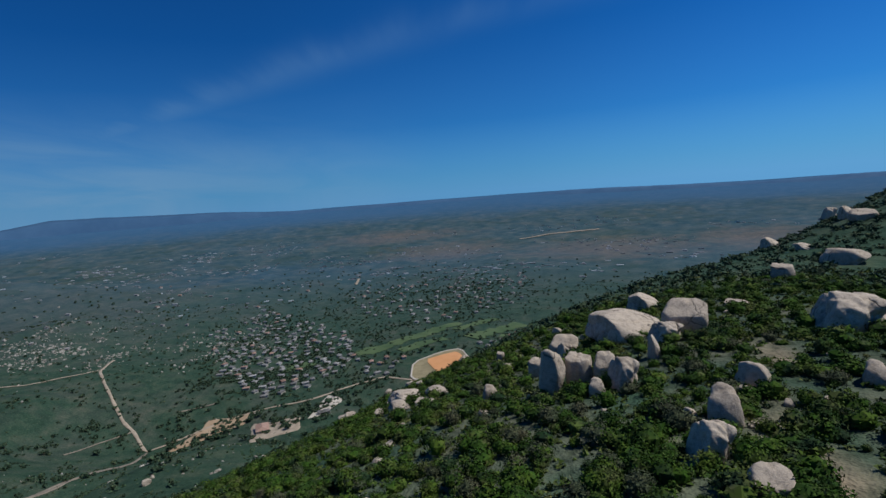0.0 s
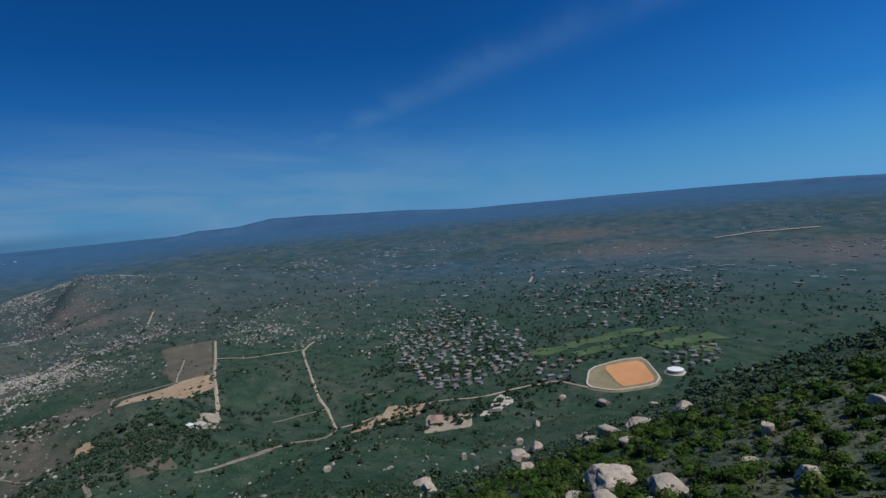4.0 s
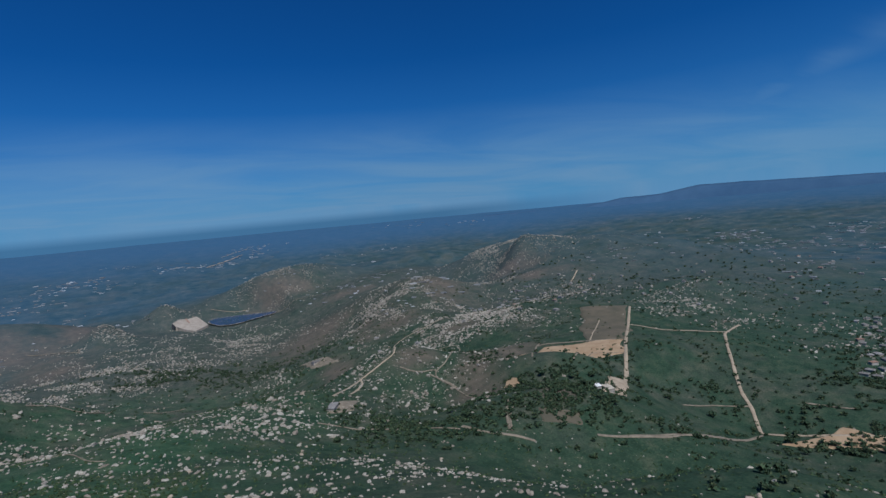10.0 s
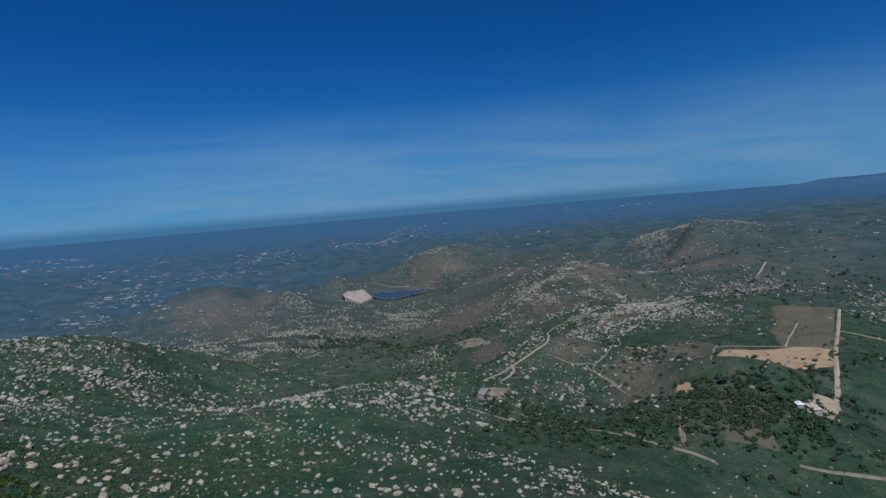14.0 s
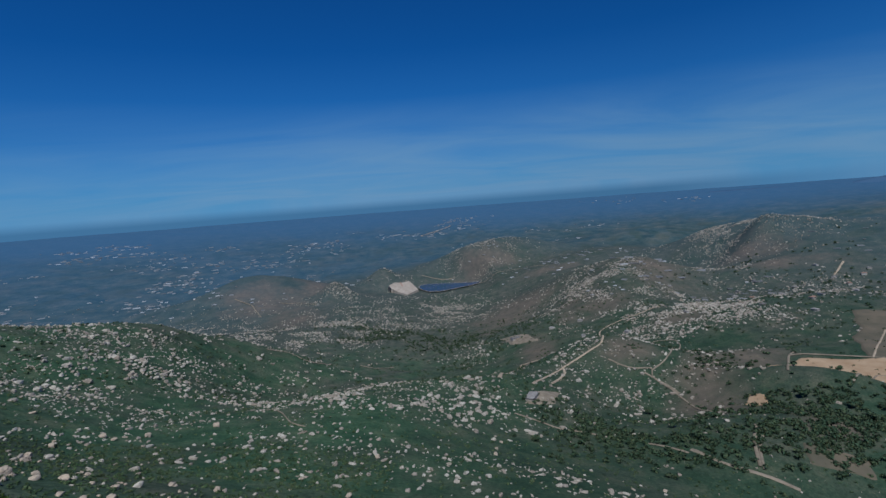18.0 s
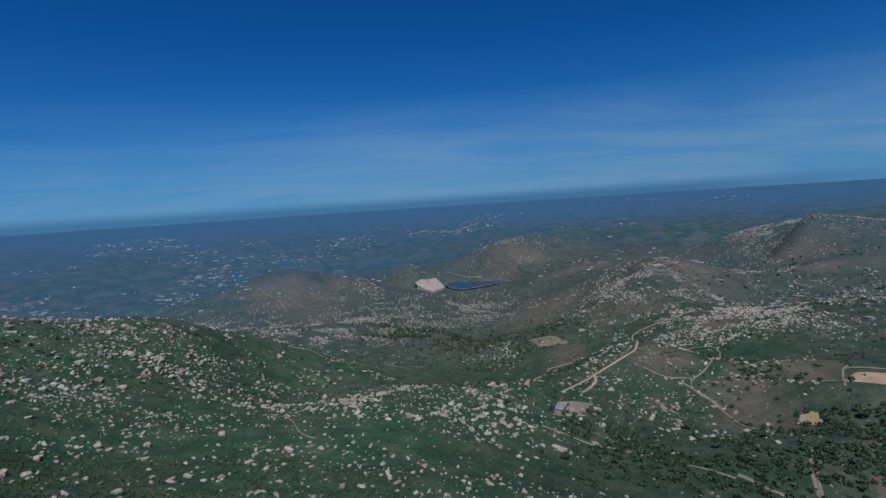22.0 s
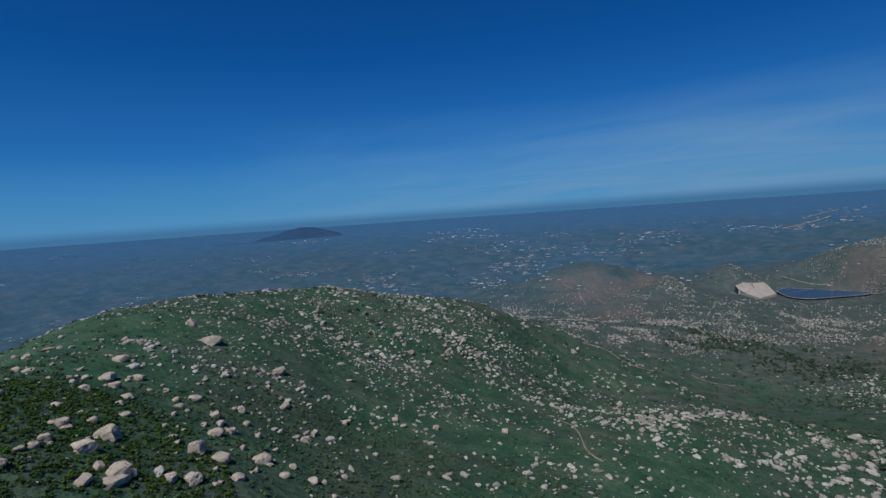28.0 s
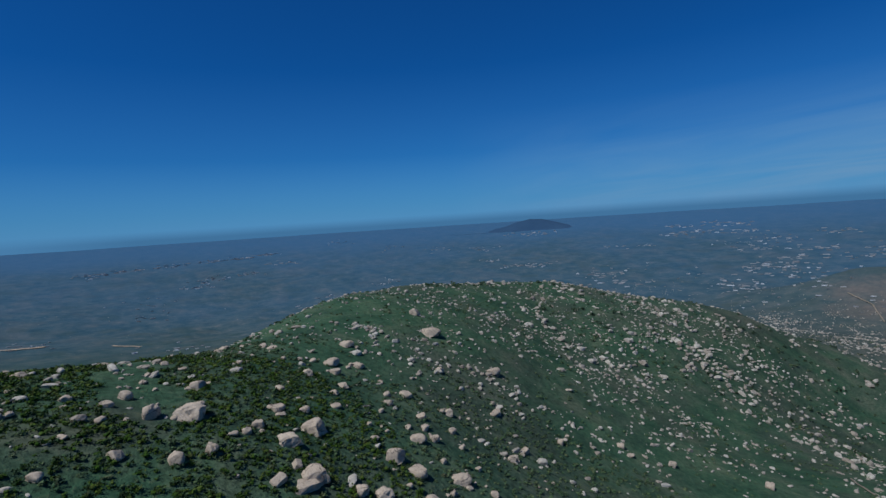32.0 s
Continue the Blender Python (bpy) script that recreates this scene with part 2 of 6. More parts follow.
ORANGE = plain_material("orange_silt", (0.50, 0.235, 0.095), (0.58, 0.29, 0.13), 0.02)
LINER = plain_material("pale_concrete", (0.40, 0.36, 0.29), (0.52, 0.47, 0.4), 0.2)
DRY_BANK = plain_material("dry_grass_bank", (0.19, 0.16, 0.09), (0.26, 0.22, 0.13), 0.08)
FAIRWAY = plain_material("mown_fairway", (0.052, 0.092, 0.042), (0.092, 0.130, 0.058), 0.02)
PASTURE = plain_material("dry_pasture", (0.082, 0.080, 0.058), (0.132, 0.112, 0.082), 0.03)
STUCCO = plain_material("pale_stucco", (0.44, 0.40, 0.35), (0.56, 0.53, 0.48), 0.5, vary=0.5)
ROOF_GREY = plain_material("grey_roof_tiles", (0.22, 0.215, 0.21), (0.36, 0.35, 0.335), 0.3, vary=0.75)
ROOF_RED = plain_material("terracotta_roof_tiles", (0.30, 0.185, 0.14), (0.38, 0.26, 0.205), 0.3, vary=0.5)
WHITE = plain_material("white_painted_steel", (0.72, 0.72, 0.70), (0.82, 0.82, 0.80), 0.2, 0.5, 0.4)
GLASS_DARK = plain_material("dark_window_glass", (0.02, 0.025, 0.03), (0.04, 0.045, 0.05), 1, 0.15, 0.5)
RIPRAP = plain_material("dam_rockfill", (0.29, 0.255, 0.215), (0.40, 0.355, 0.305), 0.06)
# the mountains' base colour holds the blue of distance haze
MOUNTAIN = plain_material("haze_blue_ridge", (0.036, 0.092, 0.175), (0.050, 0.115, 0.205), 0.004)


# ---- terrain begin ----
LATTICE = np.random.RandomState(7).rand(256, 256)


def value_noise(x, y):
    """Smooth noise from 0 to 1 on the whole plane."""
    xi, yi = np.floor(x).astype(int), np.floor(y).astype(int)
    u, v = x - xi, y - yi
    u, v = u * u * (3 - 2 * u), v * v * (3 - 2 * v)
    a, b = LATTICE[xi % 256, yi % 256], LATTICE[(xi + 1) % 256, yi % 256]
    c, d = LATTICE[xi % 256, (yi + 1) % 256], LATTICE[(xi + 1) % 256, (yi + 1) % 256]
    return (a * (1 - u) + b * u) * (1 - v) + (c * (1 - u) + d * u) * v


def fbm(x, y, octaves=4):
    total, gain = 0.0, 0.5
    for k in range(octaves):
        total = total + gain * value_noise(x + 17.3 * k, y + 9.1 * k)
        x, y, gain = x * 2.03, y * 2.03, gain * 0.5
    return total / (1 - 0.5 ** octaves)


def ramp(a, b, v):
    s = np.clip((v - a) / (b - a), 0, 1)
    return s * s * (3 - 2 * s)


HILLS = []


def hill(x, y, height, along, across, turn=0.0):
    """A rounded rise of the land: its top, height, half lengths and the way that its length runs, in degrees."""
    HILLS.append((x, y, height, along, across, math.cos(radians(turn)), math.sin(radians(turn))))


hill(30, -20, 6.2, 60, 60, 0)
hill(90, -60, 4.4, 70, 70, 0)
hill(110, 10, -4.9, 70, 70, 0)
hill(-150, 0, 334.0, 520, 420, 120)
hill(-100, -100, -173.7, 330, 300, 0)
hill(100, -60, 152.8, 250, 200, 0)
hill(-280, 380, 82.8, 300, 200, 120)
hill(-560, 40, -1.9, 115, 115, 0)
hill(-560, 340, -35.2, 115, 115, 0)
hill(-560, 490, -38.6, 115, 115, 0)
hill(-560, 640, 22.6, 115, 115, 0)
hill(-560, 790, 10.7, 115, 115, 0)
hill(-560, 940, 15.2, 115, 115, 0)
hill(-410, -110, -1.2, 115, 115, 0)
hill(-410, 40, -6.5, 115, 115, 0)
hill(-410, 190, -59.3, 115, 115, 0)
hill(-410, 340, -15.6, 115, 115, 0)
hill(-410, 490, 40.6, 115, 115, 0)
hill(-410, 640, 72.7, 115, 115, 0)
hill(-410, 790, 67.4, 115, 115, 0)
hill(-260, -110, 30.1, 115, 115, 0)
hill(-260, 40, -39.5, 115, 115, 0)
hill(-260, 190, -62.9, 115, 115, 0)
hill(-260, 340, -18.4, 115, 115, 0)
hill(-260, 490, -9.5, 115, 115, 0)
hill(-260, 640, 48.8, 115, 115, 0)
hill(-260, 790, 90.9, 115, 115, 0)
hill(-260, 940, 63.4, 115, 115, 0)
hill(-110, -110, 54.2, 115, 115, 0)
hill(-110, 190, -6.0, 115, 115, 0)
hill(-110, 340, -35.0, 115, 115, 0)
hill(-110, 490, -7.9, 115, 115, 0)
hill(-110, 640, 10.0, 115, 115, 0)
hill(-110, 940, 51.4, 115, 115, 0)
hill(40, -260, 34.9, 115, 115, 0)
hill(40, -110, -23.3, 115, 115, 0)
hill(40, 40, -10.6, 115, 115, 0)
hill(40, 190, -1.8, 115, 115, 0)
hill(40, 340, -1.0, 115, 115, 0)
hill(40, 490, 33.4, 115, 115, 0)
hill(40, 640, 29.3, 115, 115, 0)
hill(40, 790, 30.7, 115, 115, 0)
hill(190, -260, 123.8, 115, 115, 0)
hill(190, -110, 8.1, 115, 115, 0)
hill(190, 40, -14.0, 115, 115, 0)
hill(190, 190, 9.9, 115, 115, 0)
hill(190, 340, 28.5, 115, 115, 0)
hill(190, 490, 3.0, 115, 115, 0)
hill(190, 640, 52.5, 115, 115, 0)
hill(340, -260, 74.5, 115, 115, 0)
hill(340, 40, -20.2, 115, 115, 0)
hill(340, 190, 65.6, 115, 115, 0)
hill(340, 340, -14.4, 115, 115, 0)
hill(340, 490, 50.2, 115, 115, 0)
hill(340, 640, -21.3, 115, 115, 0)
hill(340, 790, 71.8, 115, 115, 0)
hill(490, -260, 14.5, 115, 115, 0)
hill(490, 40, 70.8, 115, 115, 0)
hill(490, 190, -25.1, 115, 115, 0)
hill(490, 340, 13.5, 115, 115, 0)
hill(490, 490, 27.1, 115, 115, 0)
hill(490, 640, 68.3, 115, 115, 0)
hill(640, -260, 23.1, 115, 115, 0)
hill(640, 40, -25.0, 115, 115, 0)
hill(640, 190, 7.3, 115, 115, 0)
hill(640, 340, -17.3, 115, 115, 0)
hill(640, 490, -19.4, 115, 115, 0)
hill(640, 640, 29.5, 115, 115, 0)
hill(800, 900, 53.5, 330, 330, 0)
hill(1250, 1250, 10.3, 330, 330, 0)
hill(900, 1500, 105.3, 330, 330, 0)
hill(1350, 1650, 141.1, 330, 330, 0)
hill(500, 1400, 68.4, 330, 330, 0)
hill(300, 1750, -53.7, 330, 330, 0)
hill(750, 2000, 3.8, 330, 330, 0)
hill(1150, 2050, 138.2, 330, 330, 0)
hill(1700, 1500, 81.4, 330, 330, 0)
hill(1600, 1000, 48.3, 330, 330, 0)
hill(0, 1500, 1.4, 330, 330, 0)
hill(-250, 1900, 21.3, 330, 330, 0)
hill(400, 2150, 22.7, 330, 330, 0)
hill(-100, 2150, 14.2, 330, 330, 0)
hill(150, 1300, -100.0, 330, 330, 0)
hill(1180, 1657, 45.0, 95, 70, 30)
hill(1105, 1647, -46.7, 230, 170, 30)
hill(558, 2608, 169.9, 300, 190, 20)
hill(717, 2261, 91.3, 260, 170, 20)
hill(694, 1634, 19.7, 170, 220, 40)
hill(-206, 2112, 65.7, 75, 60, 0)
hill(-590, 2333, 85.5, 160, 220, 0)
hill(1194, 921, 33.6, 130, 110, 0)
hill(507, 954, -5.9, 120, 160, 20)
hill(-39, 2522, 78.2, 80, 70, 0)
hill(908, 1233, -38.7, 200, 150, 0)
hill(694, 1190, -38.7, 130, 130, 0)
hill(902, 1014, 4.4, 130, 130)
hill(785, 1111, 6.4, 130, 130)
hill(656, 1193, 15.0, 130, 130)
hill(518, 1259, -20.9, 130, 130)
hill(374, 1307, 6.3, 130, 130)
hill(-81, 1343, 2.7, 130, 130)
hill(1069, 1174, 3.8, 150, 150)
hill(941, 1282, 4.4, 150, 150)
hill(801, 1375, -73.9, 150, 150)
hill(652, 1452, 24.6, 150, 150)
hill(495, 1512, -36.2, 150, 150)
hill(332, 1553, -9.0, 150, 150)
hill(166, 1575, 7.1, 150, 150)
hill(1085, 1474, -11.5, 170, 170)
hill(923, 1582, -33.4, 170, 170)
hill(750, 1671, 22.1, 170, 170)
hill(567, 1740, 32.5, 170, 170)
hill(378, 1788, -2.1, 170, 170)
hill(185, 1815, 7.1, 170, 170)
hill(-204, 1801, -10.8, 170, 170)
hill(-395, 1761, -21.0, 170, 170)
hill(1439, 1539, 5.0, 190, 190)
hill(1281, 1676, 51.6, 190, 190)
hill(1110, 1796, -39.3, 190, 190)
hill(927, 1898, -43.7, 190, 190)
hill(734, 1979, 44.6, 190, 190)
hill(534, 2041, 6.0, 190, 190)
hill(328, 2081, -18.6, 190, 190)
hill(-297, 2070, -6.5, 190, 190)
hill(-501, 2023, 11.1, 190, 190)
hill(1497, 1887, 43.4, 210, 210)
hill(1319, 2018, 36.1, 210, 210)
hill(1130, 2131, -35.2, 210, 210)
hill(930, 2225, 34.1, 210, 210)
hill(722, 2300, -27.5, 210, 210)
hill(290, 2387, 16.5, 210, 210)
hill(70, 2400, -8.5, 210, 210)
hill(-150, 2391, -7.0, 210, 210)
hill(-369, 2361, 81.4, 210, 210)
hill(-584, 2311, 5.7, 210, 210)
hill(-793, 2240, 53.8, 210, 210)
hill(1872, 1954, -2.0, 230, 230)
hill(1686, 2121, -8.5, 230, 230)
hill(1485, 2268, -15.8, 230, 230)
hill(1271, 2396, -2.6, 230, 230)
hill(1045, 2502, 44.7, 230, 230)
hill(810, 2586, 27.7, 230, 230)
hill(568, 2648, -17.8, 230, 230)
hill(322, 2686, 44.5, 230, 230)
hill(73, 2700, 23.4, 230, 230)
hill(-177, 2690, 9.3, 230, 230)
hill(-424, 2656, -3.1, 230, 230)
hill(-667, 2599, -6.3, 230, 230)
hill(-903, 2519, -10.0, 230, 230)
hill(1613, 2602, 13.3, 260, 260)
hill(1343, 2751, 82.8, 260, 260)
hill(1059, 2872, 40.5, 260, 260)
hill(764, 2962, -4.5, 260, 260)
hill(461, 3021, -2.5, 260, 260)
hill(153, 3048, 3.3, 260, 260)
hill(-156, 3043, 3.1, 260, 260)

hill(1317, 1645, -58.0, 230, 210)
hill(1247, 1698, 42.0, 75, 70)
hill(1333, 1633, 14.0, 45, 60)


def rise(h, x, y):
    u = (x - h[0]) * h[5] + (y - h[1]) * h[6]
    v = (y - h[1]) * h[5] - (x - h[0]) * h[6]
    return np.exp(-(u / h[3]) ** 2 - (v / h[4]) ** 2)


def lie(x, y):
    """The land's broad lie: the eastern valley floor, the lower land to the west, and a long rise shaped to meet the
    camera's horizon.
    """
    r = np.hypot(x - 50, y - 100)
    west = ramp(0.15, 0.75, (y * 0.9 - x * 0.45) / np.maximum(r, 1))
    low = 6 - 100 * west * ramp(900, 2300, r) + 0.0 * x
    top = 248 - 34 * ramp(0.1, 0.55, -y / np.maximum(r, 1))
    return low + (top - low) * np.clip((r - 2300) / 2500, 0, 1) ** 1.25


LEVELS = []


def level(x, y, height, along, across, turn=0.0, soft=1.6):
    """Ground that is levelled to a height inside an oval, and runs out to the land round it."""
    LEVELS.append((x, y, height, along, across, math.cos(radians(turn)), math.sin(radians(turn)), soft))


level(245, 2320, -80.7, 150, 165, 0)
level(50, 2350, -84.7, 75, 85, 0, 1.4)
level(857, 13, 8.0, 78, 88, 0, 1.5)
level(588, 663, 60.0, 118, 64, -20, 1.7)


def land(x, y):
    x, y = np.asarray(x, float), np.asarray(y, float)
    z = lie(x, y)
    for h in HILLS:
        z = z + h[2] * rise(h, x, y)
    r = np.hypot(x - 50, y - 100)
    rough = ramp(60, 500, r) * (1 - 0.75 * ramp(2300, 3200, r))
    z = z + rough * 26 * (fbm(x / 260 + 40, y / 260 + 12, 4) - 0.5)
    z = z + 3.0 * (1 - 0.5 * ramp(2000, 3000, r)) * (fbm(x / 34 + 5, y / 34 + 80, 3) - 0.5)
    for a, b, height, along, across, c, s, soft in LEVELS:
        u, v = (x - a) * c + (y - b) * s, (y - b) * c - (x - a) * s
        w = 1 - ramp(1.0, soft, np.hypot(u / along, v / across))
        z = z * (1 - w) + height * w
    return z
# ---- terrain end ----


SANDY_TRAIL = [(47.3, -26.2), (42.7, -23.9), (53.7, -31.5), (47.3, -30.6), (44.2, -30.1), (41.6, -27.4), (36.3, -25.3), (34.6, -25.6), (32.9, -21.9), (30.2, -20.7), (28.9, -18.6), (26.7, -19.8), (24.8, -19.0), (23.1, -18.4), (22.4, -18.4), (51.3, -31.1), (45.9, -30.4), (35.5, -25.5), (31.6, -21.3), (25.8, -19.5)]


EARTH = []


def brown_earth(*rows):
    """Adds spots of brown earth: place, half widths across and along, heading."""
    EARTH.extend(rows)


brown_earth((2214, -717, 532, 420, -17), (3117, 279, 510, 300, 5), (2158, -1340, 414, 400, -31), (2529, -11, 406, 350, 0), (425, 1671, 145, 100, 77), (312, 1055, 56, 300, 75), (518, 736, 60, 151, 54), (439, 1253, 76, 38, 72), (-506, 2156, 194, 130, 106), (-301, 2278, 94, 300, 100), (438, 2463, 218, 109, 81), (488, 1400, 87, 119, 72), (308, 1493, 45, 85, 80), (596, 1043, 68, 70, 60), (362, 748, 55, 42, 65), (1134, 1584, 146, 85, 54), (799, 1526, 128, 300, 62), (1071, 1395, 137, 77, 53), (387, 1667, 98, 49, 78))
brown_earth((505, 1287, 114, 86, 70), (419, 669, 50, 226, 60), (764, 773, 49, 134, 46), (-442, 2066, 226, 168, 104), (419, 496, 37, 42, 51), (387, 1683, 138, 258, 78), (400, 678, 48, 33, 61), (665, 2113, 142, 73, 73), (-550, 2140, 145, 119, 107), (-305, 1816, 118, 238, 102))


def earth_of(x, y):
    """How much brown earth shows between the scrub, from 0 to 1."""
    total = 0.0 * x
    for a, b, across, deep, turn in EARTH:
        c, s = math.cos(radians(turn)), math.sin(radians(turn))
        u, v = (x - a) * c + (y - b) * s, (y - b) * c - (x - a) * s
        total = np.maximum(total, np.exp(-(u / deep) ** 2 - (v / across) ** 2))
    return total


def soil_of(x, y):
    """How dry and how bare the land is, from 0 to 1."""
    r = np.hypot(x - 50, y - 100)
    dry = 0.28 * ramp(170, 70, np.hypot(x - 10, y + 10)) + 0.04 * ramp(-60, -160, x - 0.2 * y) + 0.24 * ramp(300, 700, r) + 0.12 * ramp(620, 900, y - 0.2 * x + 0 * r) * ramp(500, 900, r)
    dry = dry + 0.55 * ramp(1150, 1500, r) * ramp(0.25, 0.6, y / np.maximum(r, 1))
    dry = dry * (1 - 0.8 * ramp(700, 1000, x) * (1 - ramp(500, 900, y)))
    start = np.exp(-((x - 45) / 60) ** 2 - ((y + 22) / 50) ** 2)
    bare = 0.28 * start * ramp(0.42, 0.62, fbm(x / 7 + 21, y / 7 + 4, 4))
    for a, b in SANDY_TRAIL:
        bare = np.maximum(bare, 1 - ramp(0.3, 1.5, np.hypot(x - a, y - b) + 2.4 * (fbm(x / 1.6, y / 1.6 + 50, 3) - 0.5)))
    return np.clip(dry, 0, 1), np.clip(bare, 0, 1)


def mesh_object(name, verts, faces, mat, smooth=False, parent=None):
    me = bpy.data.meshes.new(name)
    me.from_pydata(verts, [], faces)
    if smooth:
        me.polygons.foreach_set("use_smooth", np.ones(len(me.polygons), bool))
    me.materials.append(mat)
    me.update()
    ob = new(name, me)
    if parent is not None:
        ob.parent = parent
    return ob


def part(name, bm, mat, parent, label="", smooth=False):
    me = bpy.data.meshes.new(name)
    if smooth:
        for f in bm.faces:
            f.smooth = True
    bm.to_mesh(me)
    bm.free()
    me.materials.append(mat)
    ob = new(name, me)
    ob.parent = parent
    return tagged(ob, label)


# ---- ground: one sheet to the horizon, finer towards the walk ----
def build_ground():
    radii, r = [0.0], 2.0
    while r < 4800:
        radii.append(r)
        r += 1.2 + 0.0125 * r
    radii.append(4800)
    radii = np.array(radii)
    angles = np.radians(np.concatenate([np.arange(-60, 200, 0.45), np.arange(200, 300, 2.5)]))
    R, T = np.meshgrid(radii, angles, indexing="ij")
    X, Y = 50 + R * np.cos(T), 100 + R * np.sin(T)
    Z = land(X, Y)
    n, m = R.shape
    index = np.arange(n * m).reshape(n, m)
    after = np.roll(index, -1, axis=1)
    faces = np.stack([index[:-1], index[1:], after[1:], after[:-1]], -1).reshape(-1, 4)
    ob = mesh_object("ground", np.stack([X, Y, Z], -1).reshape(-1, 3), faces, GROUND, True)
    dry, bare = soil_of(X, Y)
    # share of the haze-tinted far tones, rising with distance
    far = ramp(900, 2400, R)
    grass = ramp(0.42, -0.10, (X - 50) / np.maximum(R, 1)) * ramp(1500, 1050, R)
    grass = np.maximum(grass, 0.6 * np.exp(-((X - 60) / 90) ** 2 - ((Y + 30) / 80) ** 2))
    grass = np.maximum(grass, np.exp(-((X - 60) / 330) ** 2 - ((Y - 1330) / 210) ** 2))
    hazy_plain = ramp(-0.2, 0.5, np.cos(T)) * ramp(4200, 3500, R)
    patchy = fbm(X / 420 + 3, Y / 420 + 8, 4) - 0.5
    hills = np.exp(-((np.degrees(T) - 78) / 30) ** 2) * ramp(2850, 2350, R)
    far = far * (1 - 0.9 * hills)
    # painted haze: grows with R, thinner over the eastern plain and hills
    blue = (0.06 + 0.34 * ramp(1300, 3400, R) + 0.46 * ramp(3300, 4600, R)) * ramp(500, 1800, R) - 0.25 * hazy_plain * ramp(2200, 2800, R)
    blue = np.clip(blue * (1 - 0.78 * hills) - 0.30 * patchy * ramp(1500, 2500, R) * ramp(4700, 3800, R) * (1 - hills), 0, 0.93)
    for name, values in (("dry", dry), ("soil", bare), ("earth", earth_of(X, Y)), ("far", far), ("hazy_plain", blue), ("grass", grass)):
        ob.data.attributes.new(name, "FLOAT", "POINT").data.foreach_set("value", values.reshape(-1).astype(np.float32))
    return tagged(ob, "green and brown chaparral ground falling to a wide valley", "ground", kind="structure")


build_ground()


# ---- far ridges on the horizon ----
def far_ridge(name, az0, az1, radius, base, heights, seed, label, mat=MOUNTAIN):
    """A long ridge along an arc: heights gives its tops, in metres, evenly spaced."""
    az = np.radians(np.arange(az0, az1 + 0.01, 0.2))
    s = np.linspace(0, 1, len(az))
    top = np.interp(s, np.linspace(0, 1, len(heights)), heights)
    top = top + 5 * (fbm(s * 90 + seed, s * 0 + seed, 4) - 0.5) * np.minimum(1, top / 20)
    rows = []
    for k, (dr, f) in enumerate(((-160, 0), (-110, 0.45), (-55, 0.8), (0, 1.0), (60, 0.2))):
        wob = 10 * (fbm(s * 160 + seed, s * 0 + k, 3) - 0.5) * (k in (1, 2))
        rr = radius + dr
        rows.append(np.stack([50 + rr * np.cos(az), 100 + rr * np.sin(az), base - 30 + (top + 30 + wob) * f], -1))
    V = np.stack(rows)
    n, m = V.shape[:2]
    index = np.arange(n * m).reshape(n, m)
    faces = np.stack([index[:-1, :-1], index[:-1, 1:], index[1:, 1:], index[1:, :-1]], -1).reshape(-1, 4)
    return tagged(mesh_object(name, V.reshape(-1, 3), faces, mat, True), label, "mountain", kind="structure")


far_ridge('mountain_east', -48, 58, 4640, 200, (17, 17, 17, 10, 4, 14, 23, 33, 42, 45, 27, 28, 42, 47, 49, 50, 37, 45, 63, 85, 96, 104, 117, 123, 78, 73, 28, 27, 27, 27), 3, 'long haze-blue mountain range on the eastern horizon')
# darker than the range, again with haze blue as its base colour
MOUNTAIN_WEST = plain_material('haze_blue_hill', (0.022, 0.060, 0.118), (0.028, 0.070, 0.132), 0.004)
far_ridge('mountain_west', 128.7, 144.4, 4490, 200, (-60, -40, -8, 24, 56, 62, 40, 6, -10, -30, -50, -60), 8, 'dark haze-blue hill far across the western plain', MOUNTAIN_WEST)



# ---- boulders ----
def icosphere(level):
    bm = bmesh.new()
    bmesh.ops.create_icosphere(bm, subdivisions=level, radius=1.0)
    V = np.array([v.co[:] for v in bm.verts])
    Fc = np.array([[v.index for v in f.verts] for f in bm.faces])
    bm.free()
    return V, Fc


def boulder_shape(seed, level, cracked=False, box=0.82):
    """A weathered granite block: a lump cut by planes, split by joints, flat below."""
    rng = np.random.RandomState(seed)
    V, Fc = icosphere(level)
    V = np.sign(V) * np.abs(V) ** rng.uniform(box, box + 0.18)
    V = V / np.abs(V).max()
    for _ in range(rng.randint(3, 7)):
        d = rng.normal(size=3)
        d[2] = d[2] * 0.6
        d /= np.linalg.norm(d)
        over = np.maximum(V @ d - rng.uniform(0.5, 0.85), 0)
        V = V - 0.93 * over[:, None] * d
    f = 1 + 0.20 * (fbm(V[:, 0] * 1.2 + seed + V[:, 2], V[:, 1] * 1.2 + V[:, 2] * 0.7 + 20, 4) - 0.5) * 2
    V = V * f[:, None]
    if cracked:
        for k in range(rng.randint(1, 4)):
            d = rng.normal(size=3)
            d[2] *= 0.5
            d /= np.linalg.norm(d)
            off = V @ d - rng.uniform(-0.4, 0.4) + 0.14 * (fbm(V[:, 2] * 2.5, V[:, 0] * 2.5 + seed, 3) - 0.5)
            V = V * (1 - 0.14 * np.exp(-(off / 0.035) ** 2))[:, None]
            V = V + (0.05 * np.tanh(off / 0.03))[:, None] * d * rng.uniform(0, 1)
        V = V * (1 + 0.035 * (fbm(V[:, 0] * 7 + V[:, 2] * 3, V[:, 1] * 7 + seed, 3) - 0.5))[:, None]
    V[:, 2] = np.maximum(V[:, 2], -0.45)
    return V, Fc


